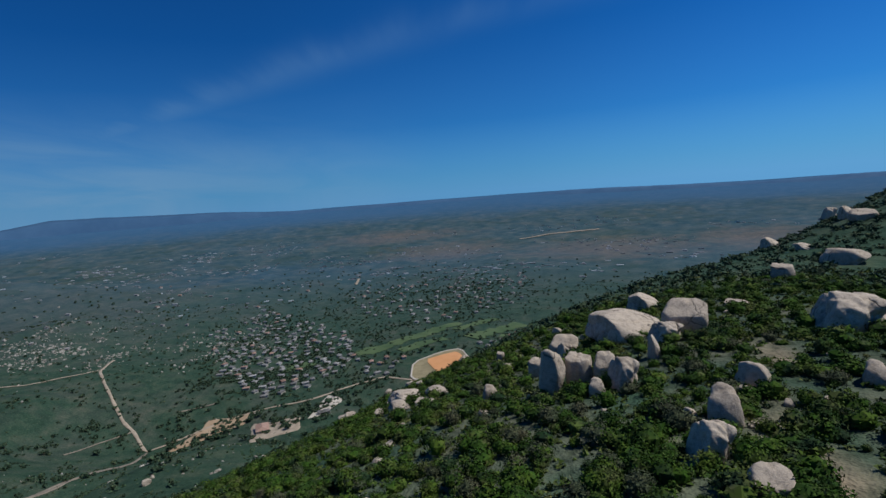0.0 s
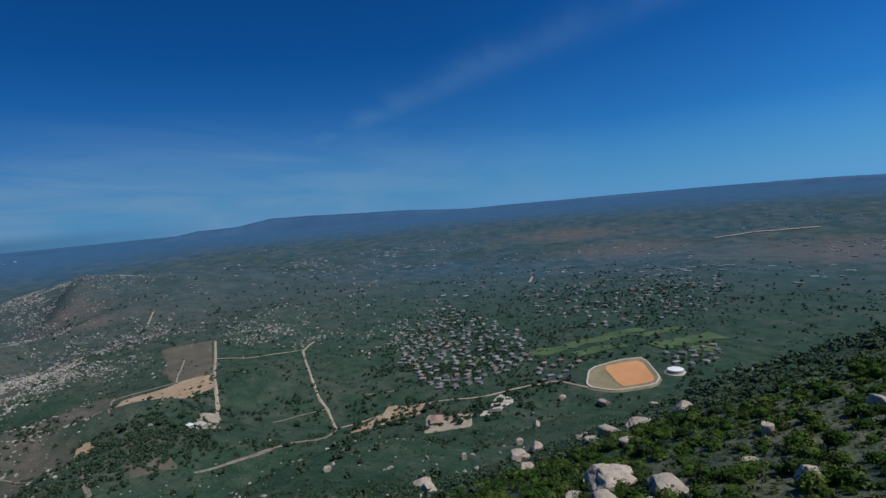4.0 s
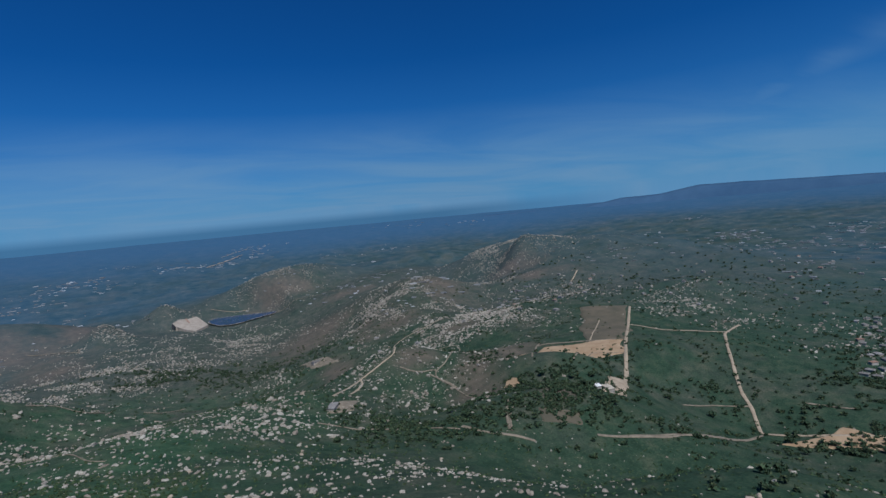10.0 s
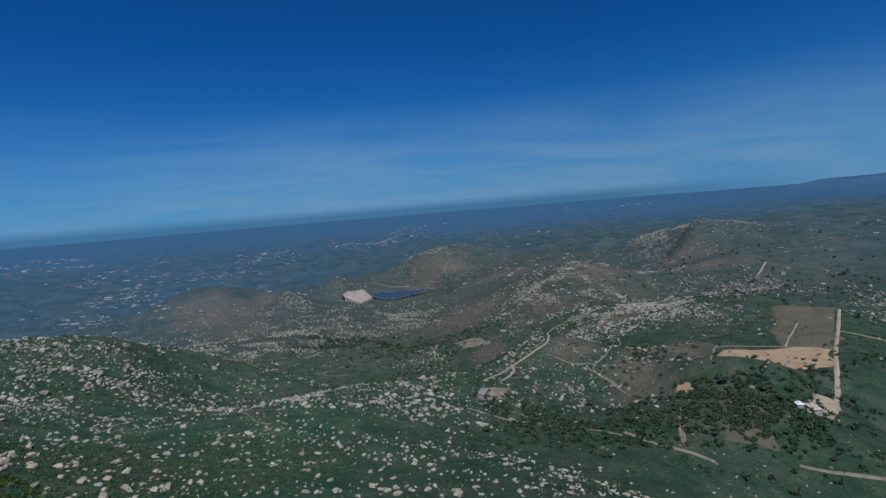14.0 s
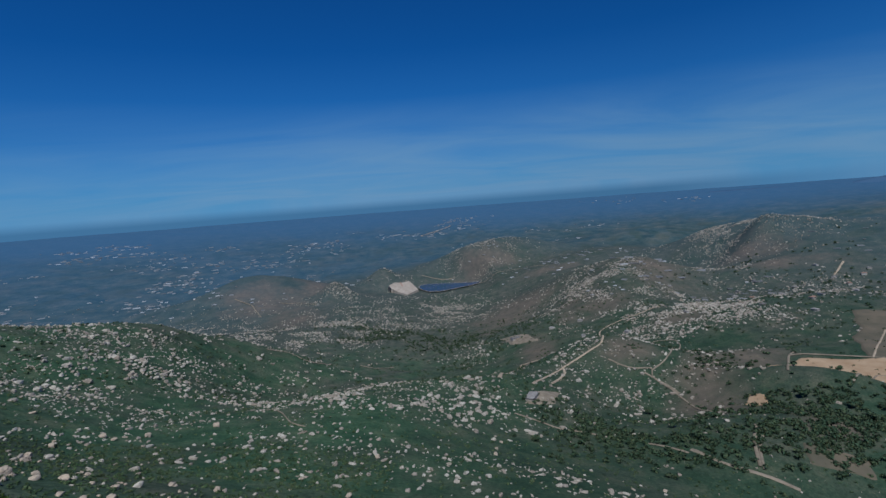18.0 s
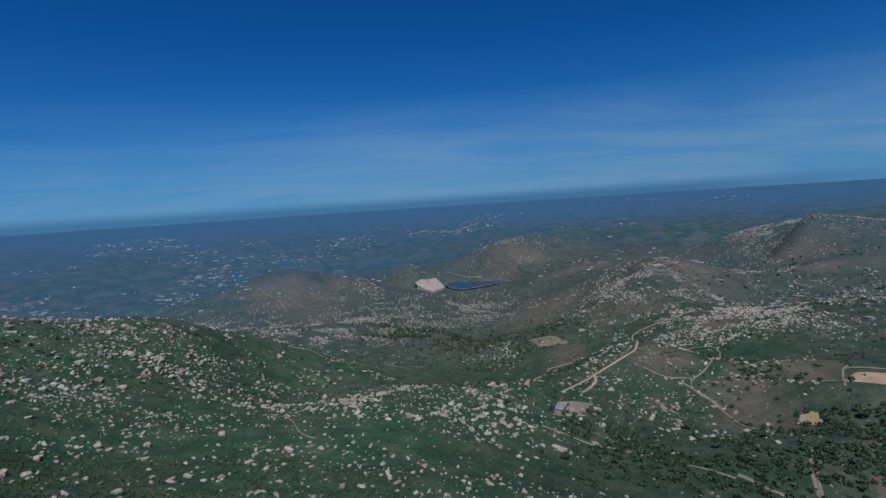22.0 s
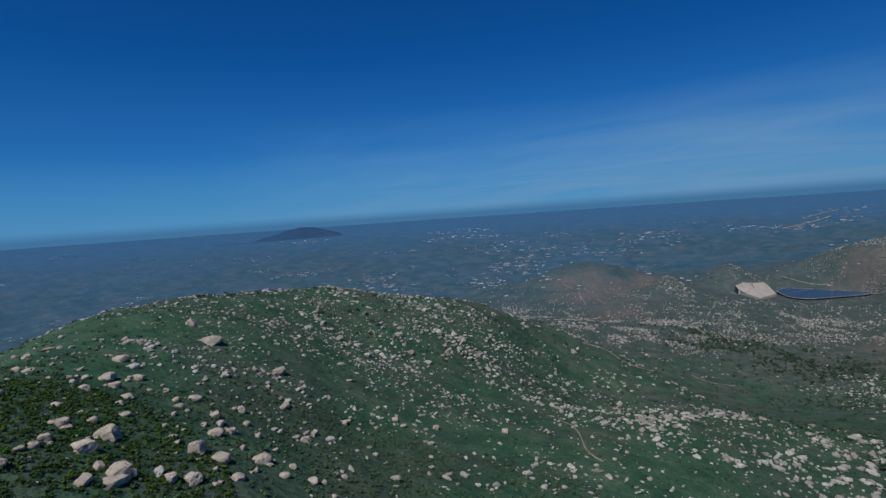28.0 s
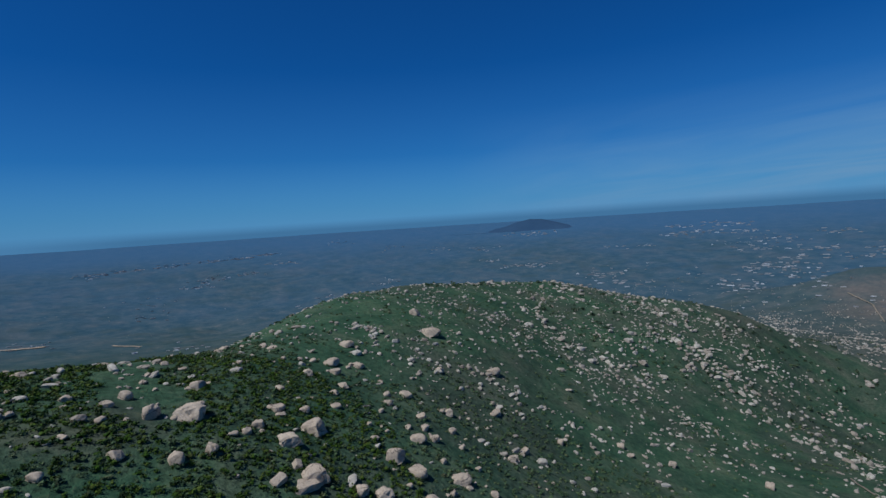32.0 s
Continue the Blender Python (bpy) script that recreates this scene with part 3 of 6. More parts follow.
def turns(yaw, tilt_x, tilt_y):
    """Rotation matrices from arrays of angles."""
    k = len(yaw)
    cy, sy, cx, sx, cz, sz = np.cos(yaw), np.sin(yaw), np.cos(tilt_x), np.sin(tilt_x), np.cos(tilt_y), np.sin(tilt_y)
    Z = np.zeros((k, 3, 3)); Z[:, 0, 0], Z[:, 0, 1], Z[:, 1, 0], Z[:, 1, 1], Z[:, 2, 2] = cy, -sy, sy, cy, 1
    X = np.zeros((k, 3, 3)); X[:, 0, 0], X[:, 1, 1], X[:, 1, 2], X[:, 2, 1], X[:, 2, 2] = 1, cx, -sx, sx, cx
    Y = np.zeros((k, 3, 3)); Y[:, 1, 1], Y[:, 0, 0], Y[:, 0, 2], Y[:, 2, 0], Y[:, 2, 2] = 1, cz, sz, -sz, cz
    return Z @ X @ Y


def scatter(name, shapes, pos, size, rot, mat, smooth, label, category):
    """Many small pieces joined into one mesh."""
    pick = np.arange(len(pos)) % len(shapes)
    verts, faces, off = [], [], 0
    for k, (V, Fc) in enumerate(shapes):
        sel = pick == k
        if not sel.any():
            continue
        W = np.einsum("kij,knj->kni", rot[sel], V[None] * size[sel][:, None, :]) + pos[sel][:, None, :]
        c, n = W.shape[:2]
        verts.append(W.reshape(-1, 3))
        faces.append((Fc[None] + (np.arange(c) * n)[:, None, None] + off).reshape(-1, Fc.shape[1]))
        off += c * n
    ob = mesh_object(name, np.concatenate(verts), np.concatenate(faces), mat, smooth)
    return tagged(ob, label, category, kind="stuff")


BOULDER_MESHES = []
for k in range(14):
    V, Fc = boulder_shape(100 + k, 5 if k in (3, 6) else 4, True, 0.82 if k < 7 else 0.6)
    me = bpy.data.meshes.new("boulder")
    me.from_pydata(V, [], Fc)
    me.polygons.foreach_set("use_smooth", np.ones(len(me.polygons), bool))
    me.materials.append(GRANITE)
    BOULDER_MESHES.append(me)
ROCKS = []


def boulder(x, y, width, depth, height, turn=0.0, shape=0, lean=0.0, lift=0.0, label="rounded pale granite boulder among green scrub"):
    """One boulder that rests in the ground at x, y."""
    ob = new("boulder", BOULDER_MESHES[shape % 14])
    z = float(land(x, y)) + 0.22 * height + lift
    ob.matrix_world = pose(x, y, z, lean, 0, turn) @ Matrix.Diagonal((width / 1.8, depth / 1.8, height / 1.3, 1))
    ROCKS.append((x, y, max(width, depth) / 2))
    return tagged(ob, label, "boulder", "boulders on the mountain")


boulder(64.8, -22.3, 9.9, 8.1, 3.3, -121, 3, 0)
boulder(59.2, -28.1, 5.3, 4.8, 4.1, -128, 0, 0)
boulder(57.4, -24.6, 3.6, 3.1, 2.0, -101, 6, 0)
boulder(49.8, -9.6, 2.9, 3.1, 4.5, -114, 4, 0)
boulder(50.9, -12.6, 2.9, 2.6, 4.1, -111, 1, 0)
boulder(48.8, -15.0, 2.2, 2.2, 3.2, -114, 0, 0)
boulder(45.3, -15.4, 2.8, 2.7, 2.9, -100, 6, 0)
boulder(44.9, -12.7, 1.9, 1.5, 1.5, -116, 2, 0)
boulder(65.0, -14.6, 2.0, 1.8, 2.1, -96, 6, 0)
boulder(51.6, -40.8, 7.0, 7.1, 3.9, -132, 6, 0)
boulder(38.5, -22.9, 2.4, 2.3, 2.2, -116, 4, 0)
boulder(33.5, -17.9, 2.8, 2.3, 2.6, -126, 2, 0)
boulder(28.8, -14.8, 2.6, 2.0, 2.3, -104, 6, 0)
boulder(23.5, -15.1, 2.1, 2.2, 1.6, -113, 0, 0)
boulder(36.2, -30.4, 1.9, 2.0, 1.6, -128, 2, 0)
boulder(51.8, -20.8, 1.2, 1.2, 2.4, -112, 3, 0)
boulder(171.1, -108.5, 5.7, 5.0, 3.7, -129, 3, 0)
boulder(2381.0, -1788.0, 66.4, 53.0, 54.7, -133, 6, 0)
boulder(172.6, -135.3, 4.9, 4.8, 4.0, -141, 3, 0)
boulder(108.8, -84.4, 9.0, 8.5, 3.1, -134, 4, 0)
boulder(96.3, -62.9, 4.3, 4.1, 3.6, -117, 1, 0)
boulder(139.5, -97.4, 5.1, 5.3, 1.7, -134, 3, 0)
boulder(83.0, -32.0, 5.1, 5.2, 2.8, -107, 3, 0)
boulder(37.2, -21.9, 1.5, 1.2, 0.9, -125, 5, 0)
boulder(71.4, -40.2, 3.6, 3.3, 0.7, -115, 1, 0)
boulder(31.8, -19.4, 1.1, 1.2, 0.3, -133, 0, 0)
boulder(34.5, -16.1, 1.0, 1.0, 1.1, -122, 4, 0)
boulder(34.6, -23.1, 0.8, 0.8, 0.4, -132, 2, 0)
boulder(33.2, -25.2, 1.1, 1.1, 0.7, -133, 0, 0)
boulder(58.2, -4.0, 2.0, 1.5, 1.5, -88, 2, 0)
boulder(159.3, -130.8, 7.7, 7.4, 3.8, -116, 0, 0)
boulder(42.2, 2.1, 0.8, 0.7, 1.2, -93, 1, 0)
boulder(80.6, 7.8, 5.7, 5.6, 1.8, -89, 6, 0)
boulder(75.0, 2.7, 4.5, 4.2, 1.1, -82, 2, 0)
boulder(73.2, 8.4, 3.7, 3.4, 1.4, -74, 2, 0)
boulder(68.8, 4.3, 3.0, 2.3, 1.3, -94, 1, 0)
boulder(78.2, 11.5, 2.1, 1.8, 0.9, -97, 0, 0)
boulder(70.6, -8.0, 2.7, 2.4, 1.3, -108, 6, 0)
boulder(66.8, -15.4, 4.0, 3.4, 3.0, -120, 0, 0)
boulder(60.8, -10.3, 2.5, 2.2, 2.7, -119, 1, 0)
boulder(101.3, 5.2, 3.7, 2.9, 0.7, -102, 5, 0)
boulder(87.3, -8.4, 1.5, 1.2, 1.9, -96, 1, 0)
boulder(86.9, -18.3, 1.9, 1.8, 1.5, -108, 4, 0)
boulder(79.5, -5.4, 1.6, 1.3, 0.3, -85, 0, 0)
boulder(136.9, 53.6, 3.5, 3.5, 2.9, -73, 3, 0)
boulder(137.8, 29.3, 2.5, 2.3, 2.7, -87, 1, 0)
boulder(104.6, 21.8, 2.5, 2.0, 1.8, -81, 0, 0)
boulder(157.3, 30.2, 3.6, 3.0, 2.9, -82, 12, 0)
boulder(137.9, 30.9, 4.0, 4.1, 3.2, -68, 10, 0)
boulder(122.6, 9.2, 4.0, 3.2, 1.8, -104, 9, 0)
boulder(121.8, 4.2, 4.6, 3.8, 0.8, -102, 8, 0)
boulder(740.7, -25.2, 14.0, 12.0, 7.5, -100, 9, 0)
boulder(762.7, 99.7, 11.7, 9.0, 7.2, -70, 11, 0)
boulder(117.7, -2.9, 2.9, 2.3, 1.7, -96, 12, 0)
boulder(238.6, 99.8, 8.6, 8.1, 2.1, -57, 12, 0)
boulder(255.9, 162.8, 4.5, 3.4, 2.8, -59, 10, 0)
boulder(115.9, 12.6, 3.2, 2.6, 1.1, -77, 8, 0)
boulder(135.9, 16.3, 2.1, 1.8, 1.2, -81, 13, 0)
boulder(403.1, 88.7, 5.4, 5.6, 4.7, -83, 10, 0)
boulder(455.5, 83.7, 6.1, 5.5, 5.3, -75, 12, 0)
boulder(319.1, 106.0, 3.1, 3.1, 4.1, -76, 10, 0)
boulder(752.4, 40.9, 14.4, 14.9, 7.9, -100, 9, 0)
boulder(-60.5, 229.2, 6.3, 5.8, 3.4, 249, 4, 0)
boulder(-73.7, 227.3, 6.0, 5.0, 2.8, 256, 6, 0)
boulder(-81.0, 236.5, 6.8, 6.9, 3.3, 202, 4, 0)
boulder(-85.5, 207.2, 8.5, 6.7, 3.2, 138, 6, 0)
boulder(-85.8, 198.6, 4.6, 3.5, 2.9, 148, 5, 0)
boulder(-66.1, 259.0, 5.7, 4.5, 2.8, 26, 1, 0)
boulder(-64.3, 271.9, 6.3, 5.5, 2.2, 322, 2, 0)
boulder(-71.3, 254.6, 5.3, 5.4, 3.1, 129, 4, 0)
boulder(-92.1, 229.6, 4.2, 4.3, 1.9, 110, 1, 0)
boulder(-106.0, 211.6, 5.3, 4.4, 2.0, 152, 4, 0)
boulder(-81.7, 221.9, 3.5, 3.1, 2.0, 171, 1, 0)
boulder(-55.4, 243.1, 4.7, 4.6, 2.0, 176, 6, 0)
boulder(-56.4, 238.2, 4.0, 3.2, 2.2, 49, 6, 0)
boulder(-59.3, 220.0, 3.2, 3.1, 2.0, 28, 12, 0)
boulder(-57.7, 225.7, 6.2, 5.9, 1.8, 192, 1, 0)
boulder(-98.1, 249.5, 3.6, 3.6, 1.4, 165, 0, 0)
boulder(-122.6, 249.1, 4.0, 3.5, 1.9, 165, 6, 0)
boulder(-128.5, 261.4, 4.2, 4.1, 2.4, 113, 1, 0)
boulder(-160.0, 279.4, 6.0, 5.1, 2.3, 235, 5, 0)
boulder(-105.6, 271.0, 3.4, 3.2, 2.1, 219, 0, 0)
boulder(-115.3, 283.7, 5.3, 5.0, 2.4, 160, 0, 0)
boulder(-98.6, 279.7, 2.9, 3.0, 2.0, 331, 12, 0)
boulder(-106.8, 296.6, 3.7, 3.2, 2.3, 141, 6, 0)
boulder(-114.9, 326.6, 3.6, 3.5, 2.3, 289, 5, 0)
boulder(-81.6, 306.9, 3.6, 2.8, 1.9, 242, 2, 0)
boulder(-88.8, 317.9, 3.2, 2.8, 2.2, 346, 0, 0)
boulder(-83.1, 269.4, 5.0, 4.8, 2.0, 315, 2, 0)
boulder(-84.5, 275.9, 3.3, 3.1, 2.2, 91, 1, 0)
boulder(-92.4, 237.0, 3.8, 3.5, 1.6, 312, 0, 0)
boulder(-78.0, 218.7, 2.6, 2.6, 1.8, 160, 0, 0)
boulder(-66.7, 191.4, 2.8, 2.2, 1.9, 216, 12, 0)
boulder(-65.5, 201.3, 3.7, 3.0, 2.3, 208, 5, 0)
boulder(-68.9, 208.8, 3.2, 3.0, 2.0, 44, 4, 0)
boulder(-97.6, 194.3, 3.3, 3.0, 2.0, 120, 2, 0)
boulder(-88.6, 255.8, 2.0, 1.6, 1.0, 35, 6, 0)
boulder(-115.8, 259.4, 4.5, 4.7, 1.3, 257, 2, 0)
boulder(-108.7, 253.2, 3.3, 3.2, 1.1, 215, 4, 0)
boulder(-106.6, 235.3, 3.2, 2.5, 1.3, 22, 5, 0)
boulder(-138.7, 275.9, 4.7, 4.3, 2.1, 32, 5, 0)
boulder(-141.4, 315.8, 3.5, 3.5, 2.4, 283, 6, 0)
boulder(-148.4, 351.1, 7.8, 6.9, 2.7, 276, 0, 0)
boulder(-181.2, 336.4, 10.2, 9.9, 3.6, 76, 4, 0)
boulder(-139.1, 264.5, 6.2, 6.3, 2.2, 26, 2, 0)
boulder(-212.3, 346.2, 5.6, 4.8, 4.2, 212, 12, 0)
boulder(-71.5, 283.1, 2.1, 1.7, 1.4, 106, 1, 0)
boulder(-83.1, 285.5, 2.3, 2.2, 1.4, 141, 9, 0)
boulder(-54.5, 256.5, 3.6, 3.7, 1.8, 348, 5, 0)
boulder(-53.9, 271.1, 3.2, 3.0, 1.2, 200, 5, 0)
boulder(-58.4, 264.8, 1.9, 1.7, 1.3, 148, 9, 0)
boulder(-73.0, 271.4, 2.0, 2.0, 1.4, 145, 5, 0)
boulder(-64.9, 226.2, 2.5, 2.2, 1.7, 86, 12, 0)
boulder(-81.0, 304.3, 2.9, 2.7, 1.5, 50, 7, 0)
boulder(-88.1, 316.7, 2.5, 2.3, 1.4, 46, 9, 0)
boulder(-97.5, 384.0, 3.6, 3.1, 2.0, 46, 13, 0)
boulder(-91.6, 382.1, 3.6, 3.3, 0.8, 43, 11, 0)
boulder(-83.1, 400.7, 3.6, 3.7, 2.0, 35, 10, 0)
boulder(-56.6, 433.9, 4.2, 4.1, 2.6, 27, 13, 0)
boulder(-113.8, 324.0, 3.6, 3.2, 1.6, 50, 11, 0)
boulder(-98.8, 346.8, 3.1, 2.8, 2.0, 34, 13, 0)
boulder(-143.3, 400.5, 4.2, 3.9, 1.3, 58, 9, 0)
boulder(-158.9, 247.2, 4.2, 3.4, 1.0, 70, 12, 0)
boulder(49.3, 380.8, 2.5, 2.2, 0.9, 21, 9, 0)
boulder(133.8, 470.4, 2.6, 2.2, 1.2, -12, 7, 0)
boulder(3.5, 439.6, 2.4, 2.0, 0.9, 26, 10, 0)
boulder(17.7, 438.5, 2.4, 2.3, 0.9, 15, 9, 0)
boulder(-86.3, 313.7, 2.2, 2.0, 0.9, 39, 7, 0)
boulder(-101.7, 351.9, 2.2, 1.8, 0.4, 27, 12, 0)
boulder(18.2, 336.8, 2.6, 2.7, 0.6, 17, 9, 0)
boulder(48.4, 383.2, 2.5, 2.5, 0.8, 13, 10, 0)
boulder(-90.5, 319.0, 2.2, 1.8, 0.9, 50, 11, 0)
boulder(-103.2, 355.0, 2.2, 2.2, 0.8, 25, 8, 0)
boulder(66.2, 296.8, 2.6, 2.0, 1.8, -11, 7, 0)
boulder(-4.7, 291.9, 2.6, 2.1, 1.8, 26, 12, 0)
boulder(41.5, 309.0, 2.6, 2.4, 1.5, 12, 11, 0)
boulder(126.2, 443.8, 2.6, 2.2, 1.8, -8, 8, 0)
boulder(17.2, 334.1, 2.6, 2.5, 0.8, 1, 9, 0)
boulder(229.5, 409.3, 2.6, 2.0, 0.9, -31, 12, 0)
boulder(-30.3, 256.5, 2.6, 2.2, 1.2, 38, 12, 0)
boulder(230.2, 410.2, 2.6, 2.1, 1.2, -35, 10, 0)
boulder(267.2, 166.3, 2.3, 2.3, 1.5, -45, 12, 0)
boulder(122.2, 424.9, 2.6, 2.0, 1.8, -14, 7, 0)


def rockiness(x, y):
    """The share of the land that is covered with boulders."""
    r = np.hypot(x - 50, y - 100)
    clump = ramp(0.45, 0.66, fbm(x / 55 + 11, y / 55 + 31, 3))
    ridge = np.exp(-(((x + 130) * 0.5 + (y - 330) * 0.35) / 260) ** 2) * ramp(-40, -120, x * 1.0)
    slope = 0.35 * ramp(700, 300, r) * (0.2 + 0.8 * ramp(0.45, 0.85, (y - 100) / np.maximum(r, 1)))
    spots = sum(np.exp(-(((x - a) / c) ** 2 + ((y - b) / d) ** 2)) for a, b, c, d in ROCKY)
    return np.clip((slope + 0.6 * ridge) * (0.14 + clump) + 0.5 * np.minimum(spots, 1) * (0.35 + 0.65 * clump), 0, 1)


ROCKY = []


def rocky_ground(*rows):
    """Adds rocky spots: place and half widths."""
    ROCKY.extend(rows)


rocky_ground((-602, 1816, 134, 134), (-262, 1406, 103, 103), (-80, 943, 62, 62), (-211, 704, 47, 47), (-86, 590, 37, 37), (-157, 1659, 97, 97), (-268, 506, 39, 39), (-214, 341, 20, 20), (-181, 281, 16, 16), (-191, 487, 29, 29), (-147, 852, 53, 53), (-206, 629, 44, 44), (-179, 499, 25, 25), (609, 1042, 130, 110), (392, 745, 70, 60), (321, 688, 70, 50), (42, 589, 90, 60), (626, 1148, 150, 120), (1087, 495, 90, 80), (-234, 748, 120, 160), (19, 773, 80, 60), (303, 767, 90, 70), (489, 918, 90, 80), (336, 779, 120, 100))
rocky_ground((-322, 591, 120, 90), (611, 1105, 110, 80), (60, 486, 75, 50), (111, 569, 60, 40), (156, 597, 70, 50), (619, 1451, 83, 83), (625, 1313, 69, 69), (574, 1482, 77, 77), (585, 1693, 75, 75), (687, 1288, 61, 61), (678, 1131, 97, 97), (670, 1023, 69, 69), (445, 2500, 93, 93), (570, 2542, 74, 74), (293, 2538, 63, 63), (150, 1939, 153, 153), (70, 1791, 101, 101), (246, 1912, 95, 95), (-180, 2074, 65, 65), (-192, 1981, 80, 80), (-96, 1716, 86, 86), (-182, 1548, 71, 71), (486, 959, 70, 70), (349, 736, 18, 18))
rocky_ground((419, 768, 32, 32), (1277, 1842, 143, 143), (1246, 1917, 97, 97), (942, 1474, 72, 72), (950, 1349, 45, 45), (225, 1331, 52, 52), (237, 1232, 34, 34), (45, 710, 48, 48), (85, 537, 28, 28), (33, 483, 29, 29), (-24, 776, 34, 34), (-27, 417, 18, 18), (307, 656, 18, 18), (348, 568, 23, 23), (-432, 1536, 148, 148), (-232, 818, 45, 45), (1072, 823, 99, 99), (1007, 742, 72, 72), (1235, 1774, 174, 174), (657, 979, 80, 80), (601, 1441, 101, 101), (532, 1505, 78, 78), (417, 2494, 107, 107), (1010, 1156, 88, 88))
rocky_ground((-249, 1450, 68, 68), (-107, 1505, 73, 73), (-231, 633, 43, 43), (-241, 712, 36, 36), (-208, 2077, 73, 73), (-14, 2490, 70, 70), (-15, 568, 60, 60))
MEDIUM = [boulder_shape(50 + k, 2, False, 0.62) for k in range(8)]
TINY = [boulder_shape(60 + k, 1, False, 0.7) for k in range(8)]


def random_rocks(count, reach, sizes, shapes, name, label, floor=0.0, inner=0.0, seed=1):
    rng = np.random.RandomState(seed)
    az, r = np.radians(rng.uniform(-50, 196, count)), np.sqrt(rng.uniform((inner / reach) ** 2, 1, count)) * reach
    x, y = 50 + r * np.cos(az), 100 + r * np.sin(az)
    keep = rng.rand(count) < rockiness(x, y) + floor
    keep &= np.hypot(x - 10, y) > 16
    x, y, r = x[keep], y[keep], r[keep]
    k = len(x)
    s = sizes[0] + (sizes[1] - sizes[0]) * rng.rand(k) ** 2.6
    size = np.stack([s * rng.uniform(0.7, 1.8, k), s * rng.uniform(0.6, 1.1, k), s * rng.uniform(0.35, 0.8, k)], -1) / 2
    pos = np.stack([x, y, land(x, y) + 0.3 * size[:, 2]], -1)
    return scatter(name, shapes, pos, size, turns(rng.rand(k) * 6.3, rng.normal(0, 0.25, k), rng.normal(0, 0.25, k)), HILL_GRANITE, False, label, "rocks")


random_rocks(8000, 250, (0.8, 3.4), MEDIUM, "rock_field", "scattered pale granite rocks over green slopes", 0.035, 20, 3)
random_rocks(8000, 320, (0.8, 3.7), MEDIUM, "slope_rock_field", "pale granite rocks scattered down green slopes", 0.03, 240, 4)
random_rocks(36000, 720, (0.8, 3.3), TINY, "lower_rock_field", "pale granite rocks low on the green slopes", 0.02, 310, 6)
random_rocks(60000, 2750, (1.6, 6.0), TINY, "far_rock_field", "pale granite rocks strewn over far hills", 0.011, 700, 5)


def share(x, y, area):
    return int(area * (0.12 if math.hypot(x - 50, y - 100) > 1000 else 0.06))


def rocky_hills():
    rng = np.random.RandomState(9)
    P = np.concatenate([np.stack([a + c * 0.9 * rng.normal(size=share(a, b, c * d)), b + d * 0.9 * rng.normal(size=share(a, b, c * d))], -1) for a, b, c, d in ROCKY])
    x, y = P.T
    keep = (np.hypot(x - 50, y - 100) > 380) & (fbm(x / 45 + 7, y / 45 + 2, 3) > rng.uniform(0.40, 0.62, len(x)))
    x, y = x[keep], y[keep]
    k = len(x)
    s = 1.6 + 5.2 * rng.rand(k) ** 2.2
    size = np.stack([s * rng.uniform(0.7, 1.7, k), s * rng.uniform(0.6, 1.1, k), s * rng.uniform(0.35, 0.85, k)], -1) / 2
    pos = np.stack([x, y, land(x, y) + 0.3 * size[:, 2]], -1)
    scatter("hill_rock_field", TINY, pos, size, turns(rng.rand(k) * 6.3, rng.normal(0, 0.25, k), rng.normal(0, 0.25, k)), HILL_GRANITE, False, "dense pale granite outcrops on rocky hills", "rocks")


rocky_hills()


# ---- scrub ----
def leafy_clump(seed, leaves, leaf, core=2, spread=0.45):
    """A shrub: many small leaf blades on a lumpy crown, round a dark inner mass."""
    rng = np.random.RandomState(seed)
    verts, faces = [], []
    lobes = [(rng.uniform(-spread, spread), rng.uniform(-spread, spread), rng.uniform(0.25, 0.6), rng.uniform(0.38, 0.6)) for _ in range(6)]
    for k in range(leaves):
        cx, cy, cz, cr = lobes[k % 6]
        d = rng.normal(size=3)
        d[2] = abs(d[2]) * 0.9 - 0.15
        d /= np.linalg.norm(d)
        c = np.array([cx, cy, cz]) + d * cr * rng.uniform(0.75, 1.08)
        a = np.cross(d, rng.normal(size=3))
        a /= np.linalg.norm(a) + 1e-9
        b = np.cross(d + 0.7 * rng.normal(size=3), a)
        b /= np.linalg.norm(b) + 1e-9
        s = leaf * rng.uniform(0.6, 1.4)
        n = len(verts)
        verts += [c - a * s * 0.5, c + b * s, c + a * s * 0.5]
        faces.append((n, n + 1, n + 2))
    V, Fc = np.array(verts), np.array(faces)
    if core:
        for cx, cy, cz, cr in lobes[:core]:
            W, G = icosphere(1)
            W = W * cr * 0.74 * (0.85 + 0.3 * rng.rand(len(W), 1)) + [cx, cy, cz]
            Fc = np.concatenate([Fc, G + len(V)])
            V = np.concatenate([V, W])
    return V, Fc


BUSHES = [leafy_clump(200 + k, 330, 0.12, 3, 0.30) for k in range(8)]
LUMPS = [leafy_clump(400 + k, 16, 0.75, 0) for k in range(6)]
SCRUB = [leafy_clump(300 + k, 26, 0.36, 1) for k in range(6)]


CLEAR = [(857, 13, 82), (875, -61, 18)]


